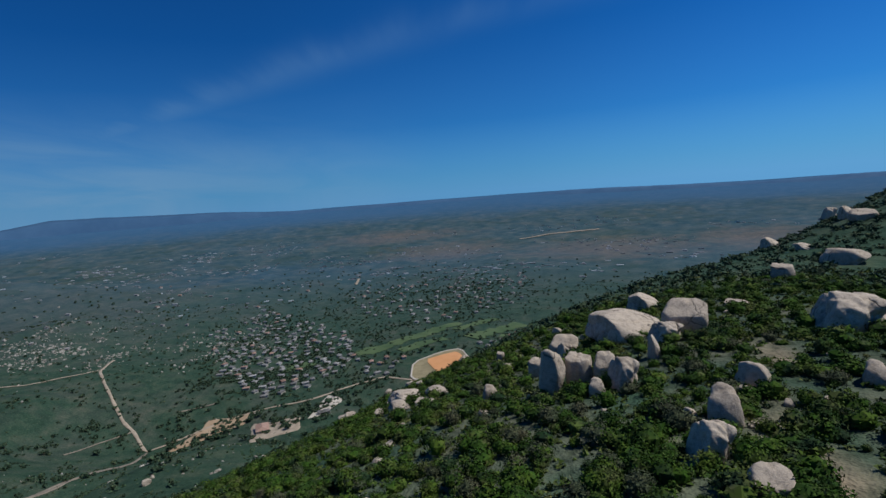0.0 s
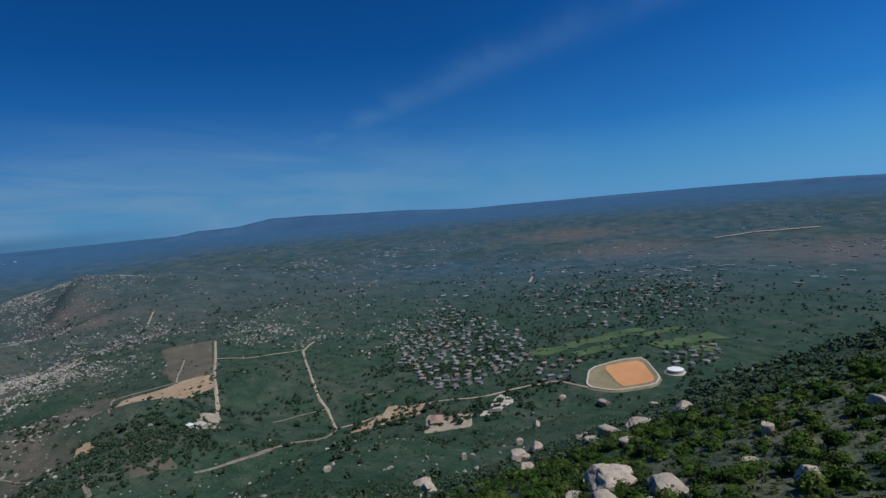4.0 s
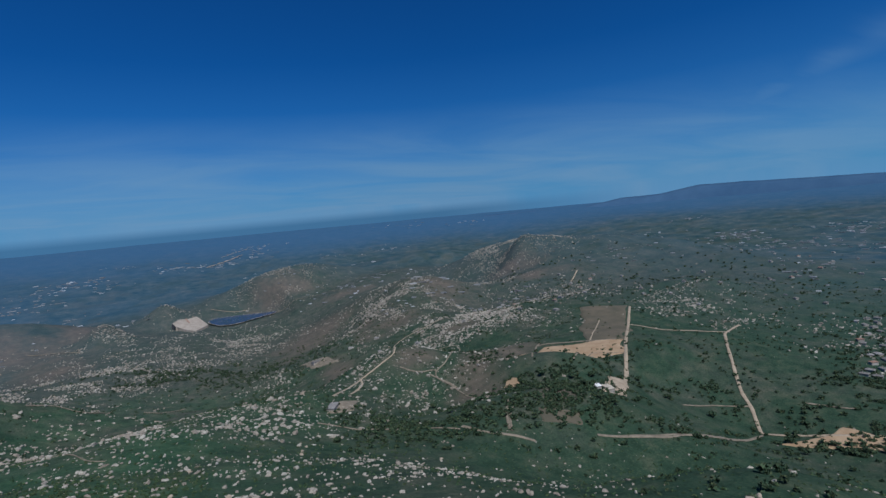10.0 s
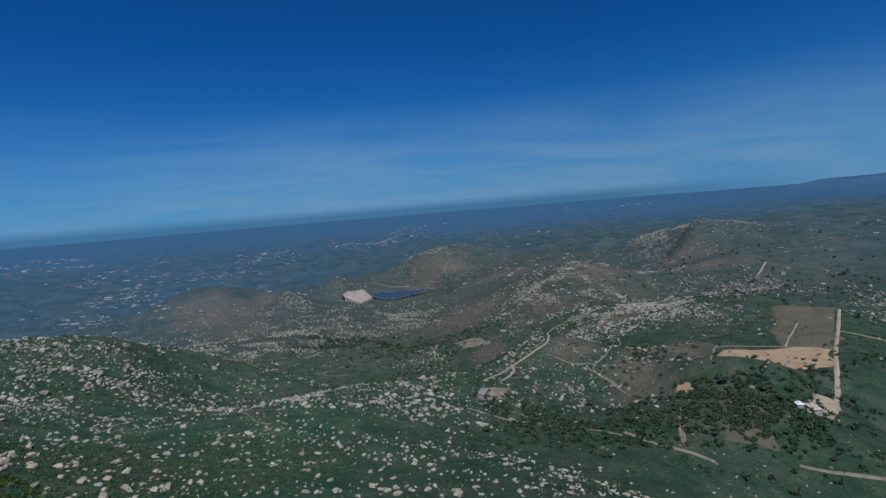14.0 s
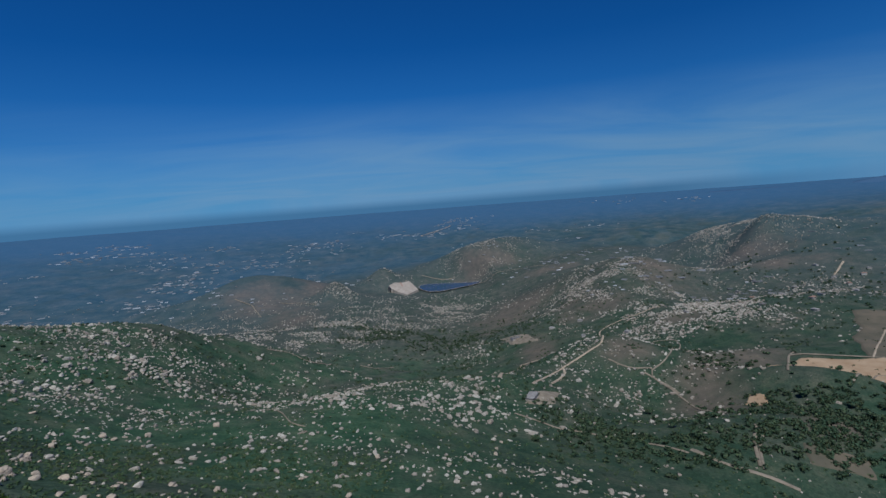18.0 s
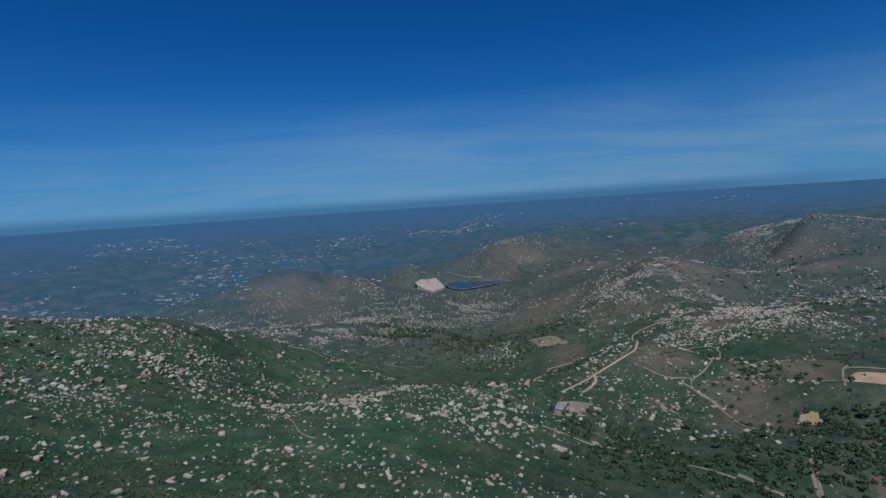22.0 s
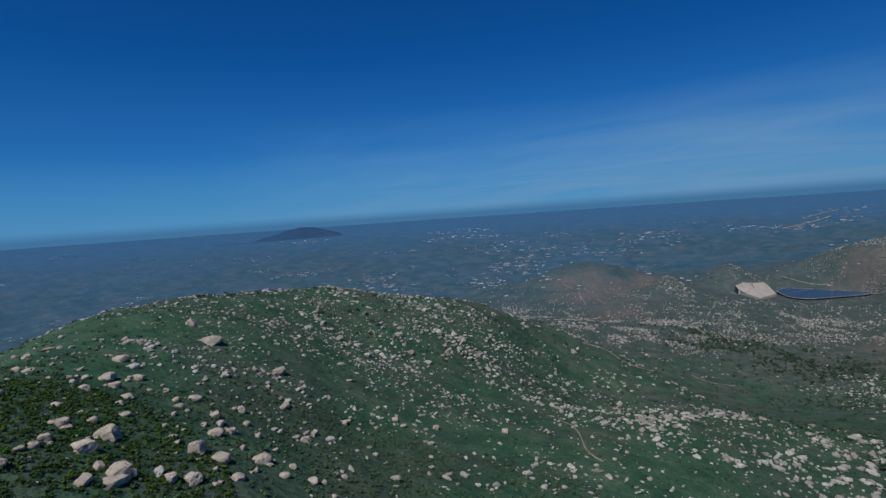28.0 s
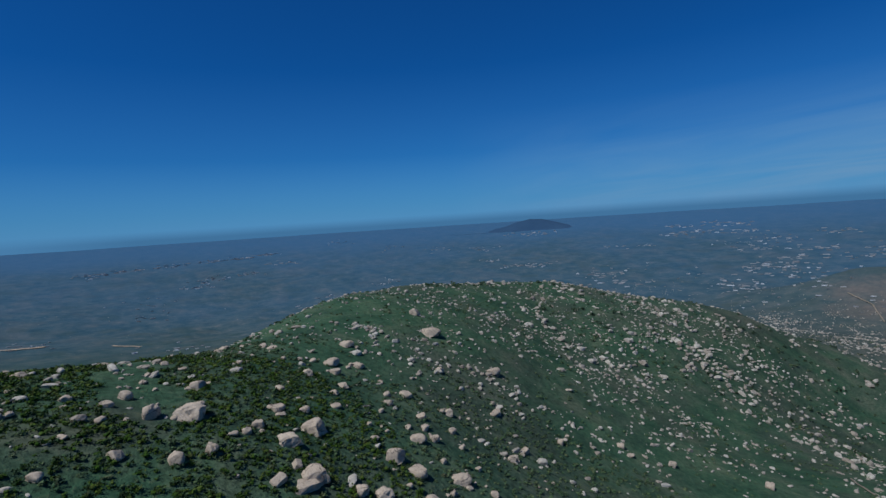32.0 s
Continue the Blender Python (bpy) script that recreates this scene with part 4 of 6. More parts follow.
def random_scrub(count, cx, cy, reach, size, shapes, name, label, mat, seed, inner=0.0, cover=0.35, arc=(-50, 196)):
    rng = np.random.RandomState(seed)
    az, r = np.radians(rng.uniform(*arc, count)), np.sqrt(rng.uniform((inner / reach) ** 2, 1, count)) * reach
    x, y = cx + r * np.cos(az), cy + r * np.sin(az)
    dry, bare = soil_of(x, y)
    keep = (fbm(x / 22 + 60, y / 22 + 7, 3) > cover) & (bare < 0.62)
    for a, b, c in ROCKS:
        keep &= np.hypot(x - a, y - b) > c * 0.8
    for a, b, c in CLEAR:
        keep &= np.hypot(x - a, y - b) > c
    x, y = x[keep], y[keep]
    k = len(x)
    s = rng.uniform(size[0], size[1], k)
    dims = np.stack([s, s * rng.uniform(0.8, 1.2, k), s * rng.uniform(0.6, 1.0, k)], -1)
    pos = np.stack([x, y, land(x, y) - 0.12 * s], -1)
    return scatter(name, shapes, pos, dims, turns(rng.rand(k) * 6.3, rng.normal(0, 0.1, k), rng.normal(0, 0.1, k)), mat, False, label, "shrubs")


random_scrub(2700, 5, -5, 105, (0.45, 1.9), BUSHES, "chaparral_shrubs", "dense dark green chaparral shrubs on the slope", LEAVES, 11, 10, 0.27, (-60, 48))
random_scrub(9000, 5, -5, 120, (0.18, 0.55), LUMPS, "grass_tufts", "green grass and low herbs between the shrubs", GRASS_LEAVES, 17, 12, 0.15, (-60, 48))
random_scrub(7000, 30, 0, 260, (0.7, 2.0), SCRUB, "hillside_scrub", "green scrub over the upper hillside", TREE_LEAVES, 14, 75, 0.3, (-60, 80))
random_scrub(6500, 0, 200, 190, (0.5, 1.4), SCRUB, "ridge_scrub", "green scrub between the ridge boulders", LIGHTENED_LEAVES, 15, 25, 0.34, (70, 215))
random_scrub(4200, -88, 190, 72, (0.6, 1.6), SCRUB, "ridge_brush", "tall dark green brush on the near ridge", LEAVES, 16, 0, 0.36, (-180, 180))
random_scrub(12000, 50, 100, 620, (0.7, 1.9), SCRUB, "slope_scrub", "low green scrub over the mountain slopes", LIGHTENED_LEAVES, 12, 60, 0.40)
random_scrub(27000, 50, 100, 1600, (1.0, 3.2), LUMPS, "valley_scrub", "dark scrub dotted over the valley", TREE_LEAVES, 13, 500, 0.50)


# ---- roads and tracks ----
def curve_points(points, step):
    P = np.array(points, float)
    d = np.r_[0, np.cumsum(np.hypot(*np.diff(P, axis=0).T))]
    s = np.linspace(0, d[-1], max(3, int(d[-1] / step)))
    x, y = np.interp(s, d, P[:, 0]), np.interp(s, d, P[:, 1])
    for _ in range(2):
        x[1:-1], y[1:-1] = (x[:-2] + 2 * x[1:-1] + x[2:]) / 4, (y[:-2] + 2 * y[1:-1] + y[2:]) / 4
    return x, y


def lifted(x, y, by=0.35):
    return land(x, y) + by + 0.0012 * np.hypot(x - 50, y - 100)


def road(name, width, points, mat, label, category="road", ragged=0.25, step=5.0, lift=0.35):
    """A track draped over the land, with uneven edges."""
    x, y = curve_points(points, step)
    tx, ty = np.gradient(x), np.gradient(y)
    n = np.hypot(tx, ty) + 1e-9
    half = width / 2 * (1 + ragged * 2 * (fbm(x / step / 2.2, y / step / 2.2 + 3, 2) - 0.5))
    rows = []
    for u, drop in ((-1, -0.5), (-0.8, 0), (0, 0.04), (0.8, 0), (1, -0.5)):
        px, py = x - ty / n * half * u, y + tx / n * half * u
        rows.append(np.stack([px, py, lifted(px, py, lift) + drop * lift / 0.35], -1))
    V = np.stack(rows)
    a, b = V.shape[:2]
    index = np.arange(a * b).reshape(a, b)
    faces = np.stack([index[:-1, :-1], index[:-1, 1:], index[1:, 1:], index[1:, :-1]], -1).reshape(-1, 4)
    return tagged(mesh_object(name, V.reshape(-1, 3), faces, mat, True), label, category, kind="structure")


def field(name, corners, mat, label, category="field", lift=0.3, ragged=8.0):
    """A patch of open ground between four corners, draped over the land."""
    c = np.array(corners, float)
    size = np.hypot(*(c[2] - c[0]))
    ragged = max(ragged, 0.12 * size)
    u, v = np.meshgrid(np.linspace(0, 1, 26), np.linspace(0, 1, 26), indexing="ij")
    x = (c[0, 0] * (1 - u) + c[1, 0] * u) * (1 - v) + (c[3, 0] * (1 - u) + c[2, 0] * u) * v
    y = (c[0, 1] * (1 - u) + c[1, 1] * u) * (1 - v) + (c[3, 1] * (1 - u) + c[2, 1] * u) * v
    x, y = x + ragged * (fbm(x / size * 4, y / size * 4, 3) - 0.5), y + ragged * (fbm(x / size * 4 + 9, y / size * 4 + 4, 3) - 0.5)
    z = lifted(x, y, lift)
    edge = (u == 0) | (u == 1) | (v == 0) | (v == 1)
    z = z - 2.0 * edge
    index = np.arange(u.size).reshape(u.shape)
    faces = np.stack([index[:-1, :-1], index[1:, :-1], index[1:, 1:], index[:-1, 1:]], -1).reshape(-1, 4)
    return tagged(mesh_object(name, np.stack([x, y, z], -1).reshape(-1, 3), faces, mat, True), label, category, kind="structure")


road('road_1', 4.48, [(650, 408), (699, 451), (720, 478), (766, 519), (821, 566), (888, 617), (985, 654)], DIRT, 'pale dirt road across the scrub', 'road')
road('road_2', 4.48, [(650, 408), (688, 367), (724, 333), (737, 298), (759, 220), (782, 190), (816, 145)], DIRT, 'pale dirt road across the scrub', 'road')
road('road_3', 5.04, [(505, 481), (581, 548), (669, 633), (887, 830)], DIRT, 'pale dirt road across the scrub', 'road')
road('track_3', 2.24, [(351, 483), (333, 463), (320, 439)], PATH, 'pale dirt track', 'road')
road('track_4', 2.8, [(400, 412), (436, 397), (475, 386)], PATH, 'pale dirt track', 'road')
road('track_5', 2.24, [(616, 489), (662, 478), (699, 454)], PATH, 'pale dirt track', 'road')
road('track_6', 2.8, [(419, 404), (471, 386), (638, 404)], PATH, 'pale dirt track', 'road')
road('track_7', 2.8, [(751, 413), (775, 369)], PATH, 'pale dirt track', 'road')
road('track_8', 2.8, [(412, 407), (457, 392), (512, 387), (645, 404)], PATH, 'pale dirt track', 'road')
field('graded_field', [(450, 620), (629, 597), (685, 647), (553, 713)], TAN_SOIL, 'bare graded tan field', 'field', 0.3, 8)
field('pasture', [(790, 885), (896, 847), (691, 653), (626, 677)], PASTURE, 'dry olive pasture', 'field', 0.3, 8)
field('bare_patch', [(401, 578), (415, 562), (426, 583), (417, 597)], TAN_SOIL, 'small bare tan clearing', 'field', 0.3, 8)
field('graded_shoulder', [(638, 387), (704, 294), (739, 303), (722, 355)], TAN_SOIL, 'bare graded tan shoulder beside the road', 'field', 0.3, 8)
road('road_9', 4.48, [(816, 145), (829, 116), (811, 85), (790, 44)], DIRT, 'pale dirt road across the scrub', 'road')
road('track_10', 2.24, [(356, 702), (365, 685), (372, 672), (374, 653)], PATH, 'pale dirt track', 'road')
road('road_11', 4.48, [(1078, 1236), (1161, 1302)], DIRT, 'pale dirt road across the scrub', 'road')
road('road_12', 2.8, [(635, 677), (700, 735), (761, 787)], DIRT, 'pale dirt road across the scrub', 'road')
road('track_14', 2.8, [(464, 600), (553, 713), (573, 728)], PATH, 'pale dirt road across the scrub', 'road')
road('track_15', 2.24, [(505, 565), (589, 625), (624, 593)], PATH, 'pale dirt road across the scrub', 'road')
road('road_13', 3.36, [(785, 737), (808, 684), (855, 650), (899, 624)], DIRT, 'pale dirt road across the scrub', 'road')
road('fairway_1', 34, [(978, 183), (1004, 127), (1059, 60), (1099, 12), (1126, -23)], FAIRWAY, 'mown green golf fairway between trees', 'fairway', 0.6)
road('fairway_2', 26, [(961, 97), (995, 49), (1015, 9)], FAIRWAY, 'mown green golf fairway between trees', 'fairway', 0.6)
road('fairway_3', 40, [(995, -43), (1034, -83), (1071, -137), (1084, -157)], FAIRWAY, 'mown green golf fairway between trees', 'fairway', 0.6)
road('fairway_4', 30, [(1006, -100), (993, -142)], FAIRWAY, 'mown green golf fairway between trees', 'fairway', 0.6)
road('fairway_5', 26, [(1068, -16), (1111, -59), (1145, -110)], FAIRWAY, 'mown green golf fairway between trees', 'fairway', 0.6)
road('fairway_6', 30, [(922, 314), (949, 285), (934, 256)], FAIRWAY, 'mown green golf fairway between trees', 'fairway', 0.6)
field('clearing_3', [(618, 260), (635, 201), (678, 209), (688, 283)], DIRT, 'pale bare yard round the house', 'field', 0.3, 8)
field('clearing_4', [(669, 197), (674, 176), (758, 166), (775, 196)], LINER, 'pale gravel yard', 'field', 0.3, 8)
field('clearing_5', [(473, 488), (510, 480), (564, 532), (529, 524)], DIRT, 'pale bare yard by the sheds', 'field', 0.3, 8)
field('clearing_7', [(176, 579), (213, 590), (227, 627), (194, 611)], PATH, 'pale bare yard', 'field', 0.3, 8)

road('road_4', 2.8, [(199, 634), (234, 697), (263, 733), (296, 751), (329, 769), (340, 791), (452, 1101), (475, 1119), (517, 1129), (563, 1135), (603, 1150)], DIRT, 'pale dirt road climbing a rocky slope', 'road')
road('road_5', 2.8, [(263, 733), (259, 710), (242, 685), (225, 655)], DIRT, 'pale dirt loop by the farm sheds', 'road')
road('road_6', 2.0, [(447, 1062), (369, 778), (492, 954), (519, 930), (510, 897), (407, 733), (389, 714), (366, 703)], PATH, 'pale dirt loop among boulders', 'road')
road('road_7', 1.8, [(323, 733), (335, 718), (350, 710), (370, 707), (360, 693), (371, 668), (372, 640), (369, 601), (369, 563)], PATH, 'pale dirt track below the loop', 'road')
road('road_8', 4, [(164, 637), (200, 784), (275, 1049), (316, 1049)], DIRT, 'pale dirt track beside a green meadow', 'road')
road('track_1', 3, [(-152, 909), (-125, 931), (-99, 913), (-80, 925), (-65, 950)], PATH, 'pale foot track over a green slope', 'road')
road('track_2', 2.6, [(162, 553), (181, 545), (196, 533), (218, 533), (229, 523)], PATH, 'pale dirt track along a wooded gully', 'road')
road('track_13', 2, [(259, 493), (269, 482), (279, 467)], PATH, 'pale dirt track along a wooded gully', 'road')
road('road_10', 2.6, [(144, 2522), (286, 2502), (417, 2350), (550, 2298), (651, 2160)], PATH, 'pale road above the reservoir shore', 'road')
road('track_16', 0.9, [(-54, 516), (-22, 463), (-10, 436), (0, 431)], PATH, 'pale foot track across the slope', 'road')
road('track_17', 3.5, [(-407, 2075), (-321, 2049), (-263, 2009)], PATH, 'pale track on a brown hill', 'road')
road('track_18', 3.5, [(-584, 2114), (-506, 2056), (-439, 1918)], PATH, 'pale track on a brown hill', 'road')
road('track_19', 3, [(-50, 1289), (-18, 1269), (26, 1305)], PATH, 'pale dirt track below the rocky hill', 'road')
road('track_20', 3.6, [(554, 714), (572, 717), (625, 686), (685, 650)], PATH, 'pale dirt track along the graded field', 'road')
road('track_21', 3, [(356, 499), (333, 468), (319, 442)], PATH, 'pale dirt track', 'road')
road('track_22', 3.2, [(283, 471), (294, 448), (333, 421)], PATH, 'pale dirt track', 'road')
field('clearing_6', [(285, 1324), (341, 1253), (347, 1185), (294, 1238)], PATH, 'bare pale yard round the ranch house', 'field', 0.3, 8)
field('clearing_13', [(372, 469), (404, 441), (398, 427), (358, 442)], PASTURE, 'dry grey-green pasture', 'field', 0.3, 8)

# ---- trees in the valley ----
def tree_crown(seed):
    return leafy_clump(seed, 44, 0.45, 1)


CROWNS = [tree_crown(500 + k) for k in range(6)]


def woods(name, spots, count, size, seed, label):
    rng = np.random.RandomState(seed)
    xs, ys = [], []
    for a, b, c, d in spots:
        xs.append(a + c * rng.normal(size=count)), ys.append(b + d * rng.normal(size=count))
    x, y = np.concatenate(xs), np.concatenate(ys)
    keep = fbm(x / 40 + 80, y / 40 + 3, 3) > 0.44
    for a, b, c in CLEAR:
        keep &= np.hypot(x - a, y - b) > c
    x, y = x[keep], y[keep]
    s = rng.uniform(size[0], size[1], len(x))
    dims = np.stack([s, s, s * rng.uniform(0.8, 1.15, len(x))], -1)
    pos = np.stack([x, y, land(x, y)], -1)
    return scatter(name, CROWNS, pos, dims, turns(rng.rand(len(x)) * 6.3, 0 * x, 0 * x), TREE_LEAVES, False, label, "trees")


woods('valley_oaks', [(873, 369, 80, 60), (950, 270, 80, 70), (1130, 379, 110, 90), (1114, 99, 160, 60), (1090, -73, 140, 70), (1432, 61, 260, 120), (676, 235, 40, 40), (691, 323, 40, 25), (731, 175, 40, 30), (879, -73, 60, 40), (829, 116, 50, 40)], 130, (2.2, 5.0), 31, 'dark green oaks between houses and fields')
woods('field_oaks', [(456, 532, 60, 25), (456, 474, 50, 25), (470, 419, 60, 40), (672, 528, 80, 60), (702, 393, 70, 50), (323, 169, 60, 40), (707, 539, 90, 70), (424, 493, 50, 30), (284, 485, 60, 30)], 120, (2.0, 4.6), 32, 'dark green oaks and tall scrub round the field')
woods('suburb_trees', [(1049, 439, 60, 60), (1230, 397, 80, 70), (1023, 257, 60, 60), (1120, 330, 90, 90), (936, 329, 60, 60), (890, 264, 50, 50), (873, 369, 40, 40), (1300, 470, 70, 50), (1422, 183, 120, 60), (1485, 3, 140, 70), (1520, -143, 120, 70), (1340, 60, 120, 90), (1600, -60, 150, 120)], 270, (1.6, 3.6), 36, 'dark green garden trees between the houses')
woods('gully_woods', [(215, 552, 30, 30), (251, 525, 35, 30), (280, 479, 40, 30), (376, 503, 45, 35), (444, 536, 40, 35), (455, 700, 40, 40), (133, 1523, 70, 45), (-24, 1562, 80, 50), (317, 1323, 60, 50), (208, 1251, 50, 40), (418, 473, 35, 30), (128, 1564, 60, 40), (15, 1585, 60, 40), (221, 1480, 50, 40), (-71, 1583, 50, 40)], 130, (1.8, 4.2), 33, 'dense dark green gully woods')
woods('hollow_woods', [(132, 1514, 80, 45), (-8, 1557, 80, 45), (232, 1429, 60, 40), (154, 1645, 70, 40), (15, 1603, 70, 40), (201, 1452, 90, 50), (48, 1558, 90, 50), (19, 1553, 80, 40)], 45, (2.6, 5.5), 35, 'dense green woods in the hollows between rocky hills')
woods('far_woods', [(1570, 2, 300, 200), (1329, 980, 300, 200), (1768, 392, 300, 150), (1105, 1357, 300, 250), (1559, 155, 300, 250), (1456, -338, 250, 200)], 200, (2.6, 5.5), 34, 'dark blue-green woods over far low hills')



# ---- houses ----
def house_model(width, depth, height, roof_mat, name="house"):
    base = new(name)
    bm = bmesh.new()
    bmesh.ops.create_cube(bm, size=1)
    bmesh.ops.scale(bm, vec=(width, depth, height + 2), verts=bm.verts)
    bmesh.ops.translate(bm, vec=(0, 0, height / 2 - 1), verts=bm.verts)
    part("wall", bm, STUCCO, base)
    bm = bmesh.new()
    e, k, rise_ = 0.7, width * 0.28, depth * 0.2
    eave = [bm.verts.new((sx * (width / 2 + e), sy * (depth / 2 + e), height)) for sx, sy in ((-1, -1), (1, -1), (1, 1), (-1, 1))]
    under = [bm.verts.new((v.co.x, v.co.y, height - 0.25)) for v in eave]
    ridge = [bm.verts.new((-k, 0, height + rise_)), bm.verts.new((k, 0, height + rise_))]
    for f in ((eave[0], eave[1], ridge[1], ridge[0]), (eave[1], eave[2], ridge[1]), (eave[2], eave[3], ridge[0], ridge[1]), (eave[3], eave[0], ridge[0]), tuple(reversed(under))):
        bm.faces.new(f)
    for k4 in range(4):
        bm.faces.new((under[k4], under[(k4 + 1) % 4], eave[(k4 + 1) % 4], eave[k4]))
    roof = part("roof", bm, roof_mat, base)
    bm = bmesh.new()
    bmesh.ops.create_cube(bm, size=1)
    bmesh.ops.scale(bm, vec=(0.9, 0.7, 2.2), verts=bm.verts)
    bmesh.ops.translate(bm, vec=(width * 0.18, depth * 0.12, height + rise_ * 0.8 + 0.4), verts=bm.verts)
    part("chimney", bm, STUCCO, roof)
    bm = bmesh.new()
    bmesh.ops.create_cube(bm, size=1)
    bmesh.ops.scale(bm, vec=(1.1, 0.14, 2.1), verts=bm.verts)
    bmesh.ops.translate(bm, vec=(-0.12 * width, -depth / 2, 1.05), verts=bm.verts)
    part("door", bm, BARK, base)
    for sx in (-0.3, 0.05, 0.32):
        bm = bmesh.new()
        bmesh.ops.create_cube(bm, size=1)
        bmesh.ops.scale(bm, vec=(1.6, 0.12, 1.3), verts=bm.verts)
        bmesh.ops.translate(bm, vec=(sx * width, -depth / 2, height * 0.55), verts=bm.verts)
        part("window", bm, GLASS_DARK, base)
    return base


MODELS = [house_model(9, 6.6, 3.2, ROOF_GREY), house_model(11, 7, 3.4, ROOF_GREY), house_model(10, 7, 4.2, ROOF_RED)]
for k, (model, place_, text) in enumerate(zip(MODELS, (((1093, 331), (1143, 388), (939, 385))), ("pale stucco house with a grey hipped roof", "long pale stucco house with a grey hipped roof", "pale stucco house with a terracotta hipped roof"))):
    model.matrix_world = pose(*place_, land(*place_), 0, 0, 40 * k)
    tagged(model, text, "house", "houses in the valley")
HOMES = []


def homes(rows):
    for x, y, turn, kind_ in rows:
        HOMES.append(copy_thing(MODELS[kind_], pose(x, y, land(x, y), 0, 0, turn)))


homes([(1187, 446, 105, 0), (1035, 293, 114, 1), (981, 423, 57, 1), (856, 358, 163, 1), (1062, 233, 148, 0), (1348, 450, 107, 1), (936, 407, 62, 1), (1314, 521, 55, 0), (1110, 446, 75, 0), (1253, 406, 153, 1), (1063, 295, 73, 0), (1118, 352, 26, 0), (1007, 238, 73, 1), (893, 379, 68, 2), (1167, 242, 145, 0), (892, 303, 76, 1), (826, 259, 161, 1), (853, 309, 152, 1), (1413, 480, 9, 1), (1006, 383, 158, 0), (1392, 494, 158, 1), (1156, 363, 18, 1)])
homes([(1087, 423, 19, 2), (930, 212, 57, 1), (1428, 497, 12, 0), (1125, 304, 56, 1), (1100, 349, 9, 1), (998, 362, 143, 0), (1390, 512, 117, 0), (959, 242, 155, 1), (1057, 428, 58, 0), (956, 266, 24, 0), (1029, 241, 104, 1), (1150, 333, 101, 0), (818, 323, 149, 0), (1012, 346, 152, 1), (882, 256, 19, 1), (1281, 356, 27, 1), (936, 287, 19, 0), (1251, 490, 114, 0), (1165, 509, 73, 0), (1257, 473, 103, 0), (1164, 468, 32, 0), (1010, 330, 63, 0)])
homes([(1187, 542, 62, 0), (900, 363, 30, 1), (980, 355, 55, 1), (1052, 484, 23, 0), (1262, 335, 9, 1), (1103, 234, 161, 1), (1189, 334, 117, 0), (828, 240, 63, 0), (1069, 363, 107, 0), (1030, 325, 114, 2), (924, 310, 164, 1), (910, 221, 161, 1), (1032, 380, 16, 0), (877, 221, 121, 0), (1077, 440, 144, 0), (1016, 204, 57, 0), (946, 194, 150, 1), (957, 206, 53, 0), (1105, 476, 155, 0), (828, 341, 107, 2), (1157, 270, 101, 0), (897, 230, 145, 2)])
homes([(1233, 411, 111, 0), (910, 237, 26, 0), (1226, 448, 160, 0), (1107, 310, 24, 1), (976, 194, 144, 1), (1277, 446, 166, 0), (1071, 255, 167, 1), (1322, 429, 76, 1), (1178, 359, 117, 1), (946, 424, 155, 2), (800, 302, 110, 1), (923, 245, 150, 0), (974, 215, 32, 1), (918, 416, 105, 1), (1285, 460, 57, 1), (1070, 331, 74, 1), (1199, 381, 18, 1), (1074, 499, 150, 2), (1217, 536, 65, 0), (964, 185, 10, 2), (1029, 271, 19, 1), (1195, 466, 64, 1)])
homes([(1023, 417, 118, 1), (1170, 398, 23, 1), (1315, 499, 60, 1), (836, 317, 98, 1), (1006, 398, 62, 0), (1164, 308, 75, 1), (874, 332, 109, 0), (968, 330, 158, 0), (1128, 511, 167, 0), (1247, 548, 101, 1), (858, 337, 65, 0), (966, 366, 113, 0), (1203, 353, 19, 1), (970, 392, 60, 1), (1050, 322, 29, 0), (885, 276, 71, 0), (1128, 278, 30, 0), (831, 300, 98, 1), (846, 248, 114, 1), (916, 277, 70, 2), (932, 335, 157, 1), (1254, 371, 144, 1)])
homes([(811, 278, 156, 1), (975, 256, 58, 0), (1038, 440, 64, 0), (861, 290, 23, 2), (866, 241, 10, 0), (836, 286, 106, 1), (1274, 372, 60, 1), (960, 285, 152, 0), (1087, 220, 161, 0), (894, 412, 102, 1), (1239, 477, 56, 0), (871, 369, 103, 0), (843, 350, 167, 0), (1311, 441, 111, 2), (907, 344, 75, 0), (1000, 441, 60, 1), (1150, 436, 159, 0), (1046, 379, 152, 1), (958, 354, 68, 1), (939, 316, 53, 0), (1138, 428, 26, 1), (942, 232, 68, 1)])
homes([(1184, 527, 159, 1), (1304, 482, 72, 0), (1114, 377, 105, 1), (1173, 294, 21, 1), (864, 271, 146, 2), (1088, 307, 165, 0), (1246, 311, 165, 0), (1024, 397, 16, 2), (1199, 427, 155, 2), (1052, 216, 62, 0), (1320, 474, 109, 0), (1093, 283, 62, 1), (888, 207, 112, 0), (1196, 560, 18, 0), (1294, 414, 106, 0), (981, 444, 159, 0), (1219, 301, 64, 0), (985, 319, 69, 1), (1375, 428, 74, 0), (1215, 501, 55, 2), (1079, 398, 152, 0), (1057, 351, 158, 1)])
